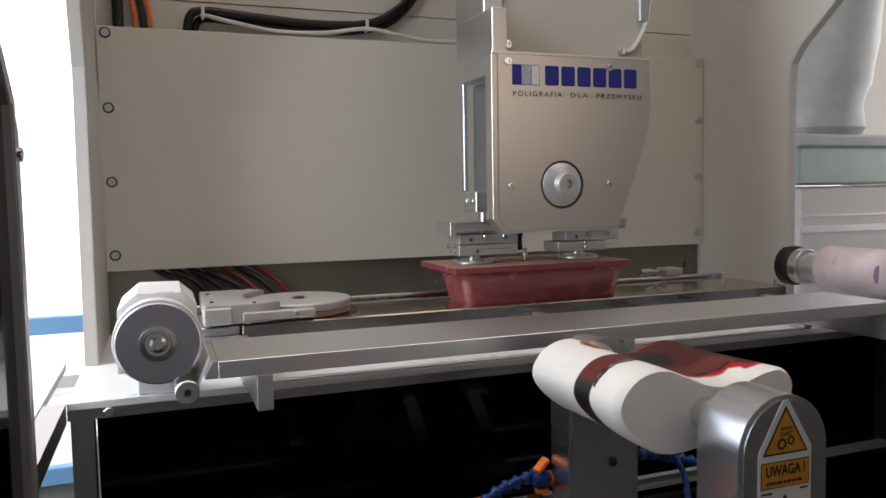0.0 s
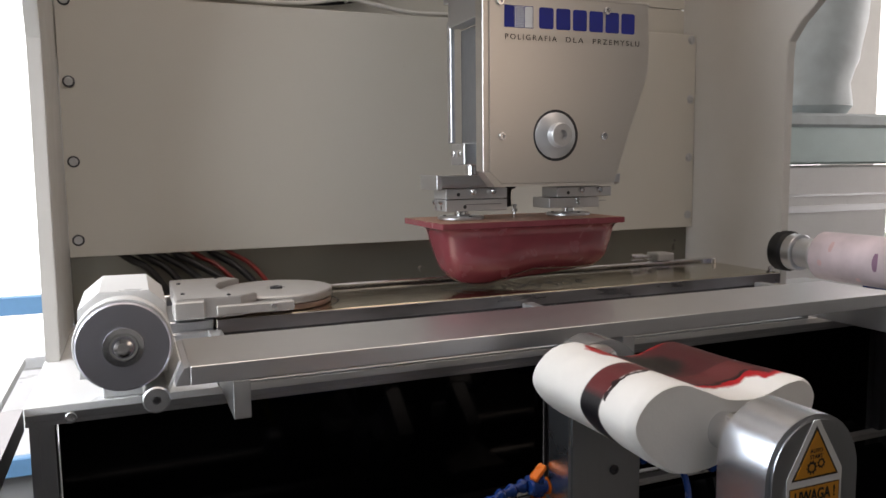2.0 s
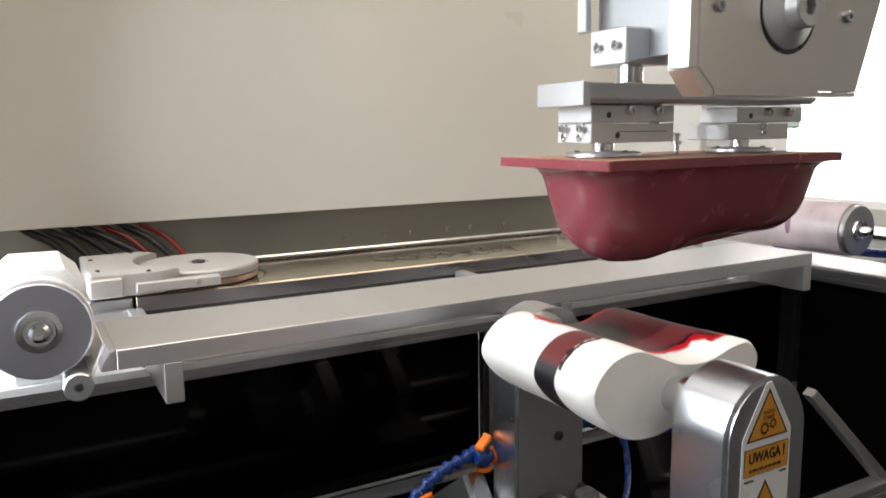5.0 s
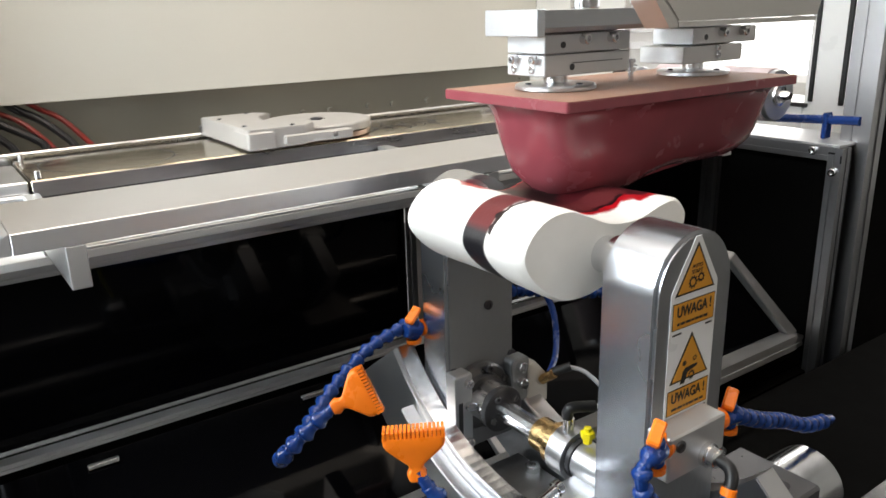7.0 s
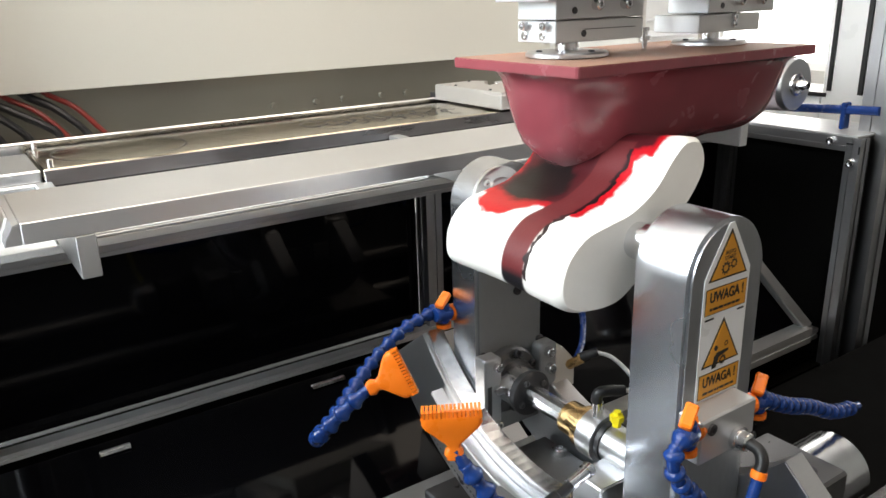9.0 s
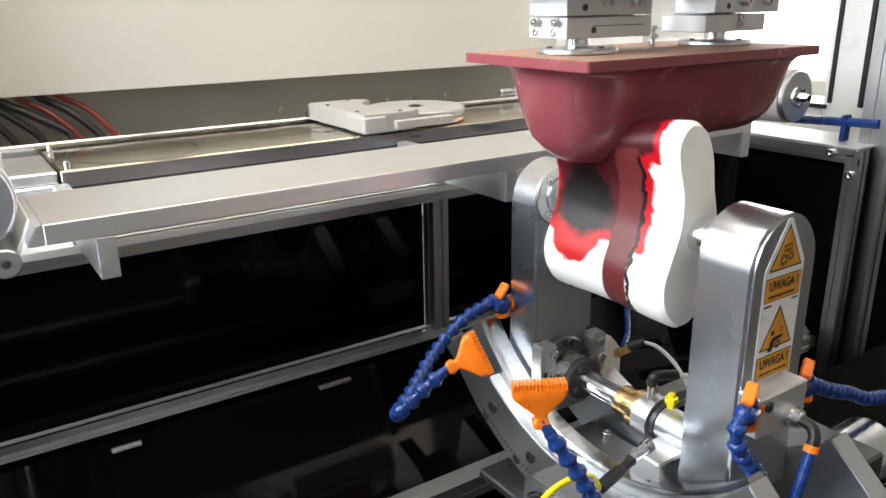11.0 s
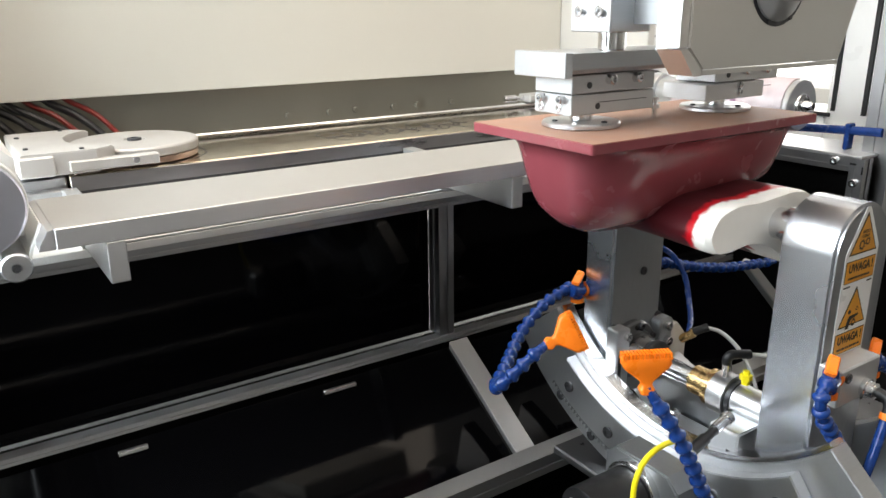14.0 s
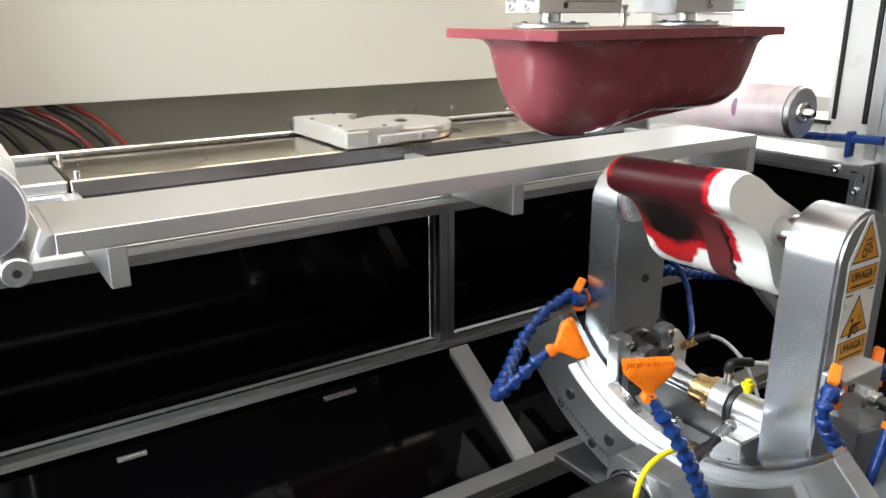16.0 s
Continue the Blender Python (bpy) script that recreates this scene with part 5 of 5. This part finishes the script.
def comb_nozzle(at, axis, wide, parent):
    """Flat fan nozzle with a comb of slots; axis: the way it blows, wide: the way of its width."""
    a, w_ = Vector(axis).normalized(), Vector(wide).normalized()
    w_ = (w_ - a * w_.dot(a)).normalized()
    d = a.cross(w_)
    m = (Matrix((w_, d, a)).transposed() * 0.77).to_4x4()
    m.translation = Vector(at)
    bm = bmesh.new()
    prof = [(0.010, 0.010, 0.0), (0.0125, 0.0115, 0.008), (0.0085, 0.0085, 0.016), (0.011, 0.010, 0.022), (0.036, 0.0125, 0.044), (0.039, 0.0135, 0.050), (0.0385, 0.0130, 0.060)]
    rings_ = []
    for hx, hy, z in prof:
        rings_.append([bm.verts.new(m @ Vector((x, y, z))) for x, y in rounded(-hx, hx, -hy, hy, min(hx, hy) * 0.55, 3)])
    for p_, q_ in zip(rings_, rings_[1:]):
        n = len(p_)
        for k in range(n):
            bm.faces.new((p_[k], p_[(k + 1) % n], q_[(k + 1) % n], q_[k]))
    bm.faces.new(rings_[0])
    bm.faces.new(rings_[-1])
    crown = []
    for k in range(15):
        x = -0.0364 + 0.0052 * k
        crown += [(x - 0.0026, 0.0600), (x - 0.0018, 0.0600), (x - 0.0018, 0.0680), (x + 0.0018, 0.0680), (x + 0.0018, 0.0600)]
    crown += [(0.039, 0.0600), (0.039, 0.0575), (-0.039, 0.0575)]
    sub = bmesh.new()
    add_prism(sub, crown, -0.0124, 0.0124)
    bmesh.ops.transform(sub, matrix=m, verts=sub.verts)
    nozzle = part("comb_nozzle", bm, ORANGE, parent, "orange comb nozzle", smooth=True)
    part("comb", sub, ORANGE, jig, "row of orange comb teeth")
    return nozzle


def valve(at, axis, parent):
    a = Vector(axis).normalized()
    p0 = Vector(at)
    bm = bmesh.new()
    add_lathe(bm, p0, a, [(0.011, -0.014), (0.013, -0.012), (0.013, 0.0), (0.010, 0.002)], 16)
    part("valve_collar", bm, ORANGE, parent)
    bm = bmesh.new()
    add_lathe(bm, p0 + a * 0.003, a, [(0.010, 0), (0.012, 0.004), (0.012, 0.026), (0.010, 0.03)], 16)
    add_lathe(bm, p0 + a * 0.016 - Vector((0, 0, 0.014)), (0, 0, 1), [(0.009, 0), (0.010, 0.002), (0.010, 0.028), (0.009, 0.03)], 14)
    part("valve_body", bm, BLUE, parent)
    bm = bmesh.new()
    add_lathe(bm, p0 + a * 0.016 - Vector((0, 0, 0.022)), (0, 0, 1), [(0.010, 0), (0.012, 0.001), (0.012, 0.007)], 14)
    part("valve_foot", bm, ORANGE, parent)
    q = p0 + a * 0.016 + Vector((0, 0, 0.017))
    bm = bmesh.new()
    rot = Euler((0.3, -0.5, 0.4)).to_matrix().to_4x4()
    rot.translation = q + Vector((0, 0, 0.005))
    add_box(bm, -0.015, 0.015, -0.007, 0.007, -0.004, 0.006, bevel=0.002)
    bmesh.ops.transform(bm, matrix=rot, verts=bm.verts)
    part("valve_lever", bm, ORANGE, parent)


HR = 0.0112
ha = hose([(0.676, -0.945, 0.757), (0.652, -0.958, 0.758), (0.60, -0.968, 0.750), (0.531, -0.99, 0.722), (0.455, -1.045, 0.703), (0.404, -1.085, 0.700), (0.402, -1.112, 0.722), (0.430, -1.13, 0.757), (0.455, -1.14, 0.778)], 0.0205, HR, jig, "blue ball-jointed coolant hose")
comb_nozzle((0.452, -1.139, 0.776), (0.82, -0.393, 0.41), (0.316, -0.50, -0.80), ha)
valve((0.692, -0.965, 0.755), (-1, -0.1, 0.12), ha)
hb = hose([(0.555, -1.36, 0.59), (0.520, -1.36, 0.655), (0.482, -1.355, 0.725), (0.454, -1.34, 0.775), (0.446, -1.33, 0.795)], 0.0205, HR, jig, "blue ball-jointed coolant hose")
comb_nozzle((0.446, -1.329, 0.786), (0.02, 0.12, 1.0), (0.83, -0.55, -0.03), hb)
hc = hose([(0.664, -1.432, 0.780), (0.642, -1.436, 0.768), (0.650, -1.438, 0.738), (0.680, -1.438, 0.705), (0.708, -1.436, 0.670), (0.728, -1.434, 0.62), (0.735, -1.43, 0.56)], 0.0205, HR, jig, "blue ball-jointed coolant hose")
valve((0.688, -1.424, 0.775), (-1, -0.3, 0.1), hc)
hd = hose([(0.87, -1.395, 0.735), (0.93, -1.39, 0.705), (1.0, -1.38, 0.675), (1.06, -1.38, 0.646), (1.15, -1.37, 0.62)], 0.0205, HR, jig, "blue ball-jointed coolant hose")
valve((0.832, -1.395, 0.745), (1, 0.0, -0.15), hd)
he = hose([(0.83, -0.955, 0.775), (0.92, -0.95, 0.757), (1.02, -0.95, 0.728), (1.14, -0.95, 0.704), (1.29, -0.95, 0.688)], 0.0205, HR, jig, "blue ball-jointed coolant hose")

# ---- movement ----


def motions():
    hy = [(0, -0.365, 1.046), (1.2, -0.365, 1.046), (1.6, -0.365, 1.062), (2.0, -0.365, 1.116), (2.5, -0.365, 1.160), (3.0, -0.365, 1.189), (3.3, -0.375, 1.196), (3.8, -0.55, 1.198), (4.5, -0.90, 1.198), (5.0, -1.07, 1.198), (5.3, -1.105, 1.198), (5.6, -1.122, 1.199), (6.2, -1.123, 1.198), (6.5, -1.123, 1.178), (7.0, -1.123, 1.101), (7.3, -1.123, 1.075), (7.5, -1.123, 1.072), (8.1, -1.123, 1.073), (8.5, -1.123, 1.087), (9.0, -1.123, 1.129), (9.2, -1.123, 1.140), (10.2, -1.123, 1.153), (11.3, -1.123, 1.149), (12.0, -1.123, 1.139), (12.5, -1.123, 1.113), (13.0, -1.123, 1.086), (13.5, -1.123, 1.065), (14.1, -1.123, 1.066), (14.5, -1.123, 1.089), (15.0, -1.123, 1.164), (15.3, -1.123, 1.192), (15.5, -1.120, 1.201), (15.8, -1.085, 1.201), (16.0, -1.050, 1.201)]
    walk(head, [(t, pose(HX, y, z)) for t, y, z in hy])
    cx = [(0, 0.39), (5.9, 0.39), (6.1, 0.44), (6.5, 0.62), (7.0, 0.83), (7.5, 1.05), (8.0, 1.27), (8.3, 1.37), (8.6, 1.40), (9.2, 1.40), (10.1, 1.40), (10.5, 1.27), (11.3, 0.885), (11.7, 0.681), (12.0, 0.515), (12.3, 0.425), (12.6, 0.398), (13.0, 0.391), (14.5, 0.391), (14.7, 0.41), (15.0, 0.509), (15.5, 0.736), (16.0, 0.972)]
    walk(cup, [(t, pose(x, CUP_AT[1], CUP_AT[2])) for t, x in cx])
    jx = [(0, 0.0), (8.2, 0.0), (8.5, 0.006), (9.0, 0.038), (9.2, 0.050), (10.2, 0.102), (11.3, 0.163), (11.5, 0.182), (12.0, 0.216), (12.5, 0.247), (13.0, 0.274), (13.5, 0.291), (14.0, 0.297), (14.5, 0.298), (16.0, 0.298)]
    walk(jig, [(t, pose(JIG_AT[0] + x, JIG_AT[1], JIG_AT[2])) for t, x in jx])
    c0 = Vector((AX, -1.18, AZ)) - Vector(JIG_AT)
    ang = [(0, 0), (8.1, 0), (8.5, 10), (9.0, 34), (9.2, 43), (10.2, 74), (11.3, 99), (11.5, 104), (12.0, 120), (12.5, 136), (13.0, 155), (13.5, 168), (14.0, 170), (15.2, 170), (15.5, 168), (15.8, 153), (16.0, 138)]
    walk(cast, [(t, pose(c0.x, c0.y, c0.z, 0, -a, 0)) for t, a in ang])


motions()
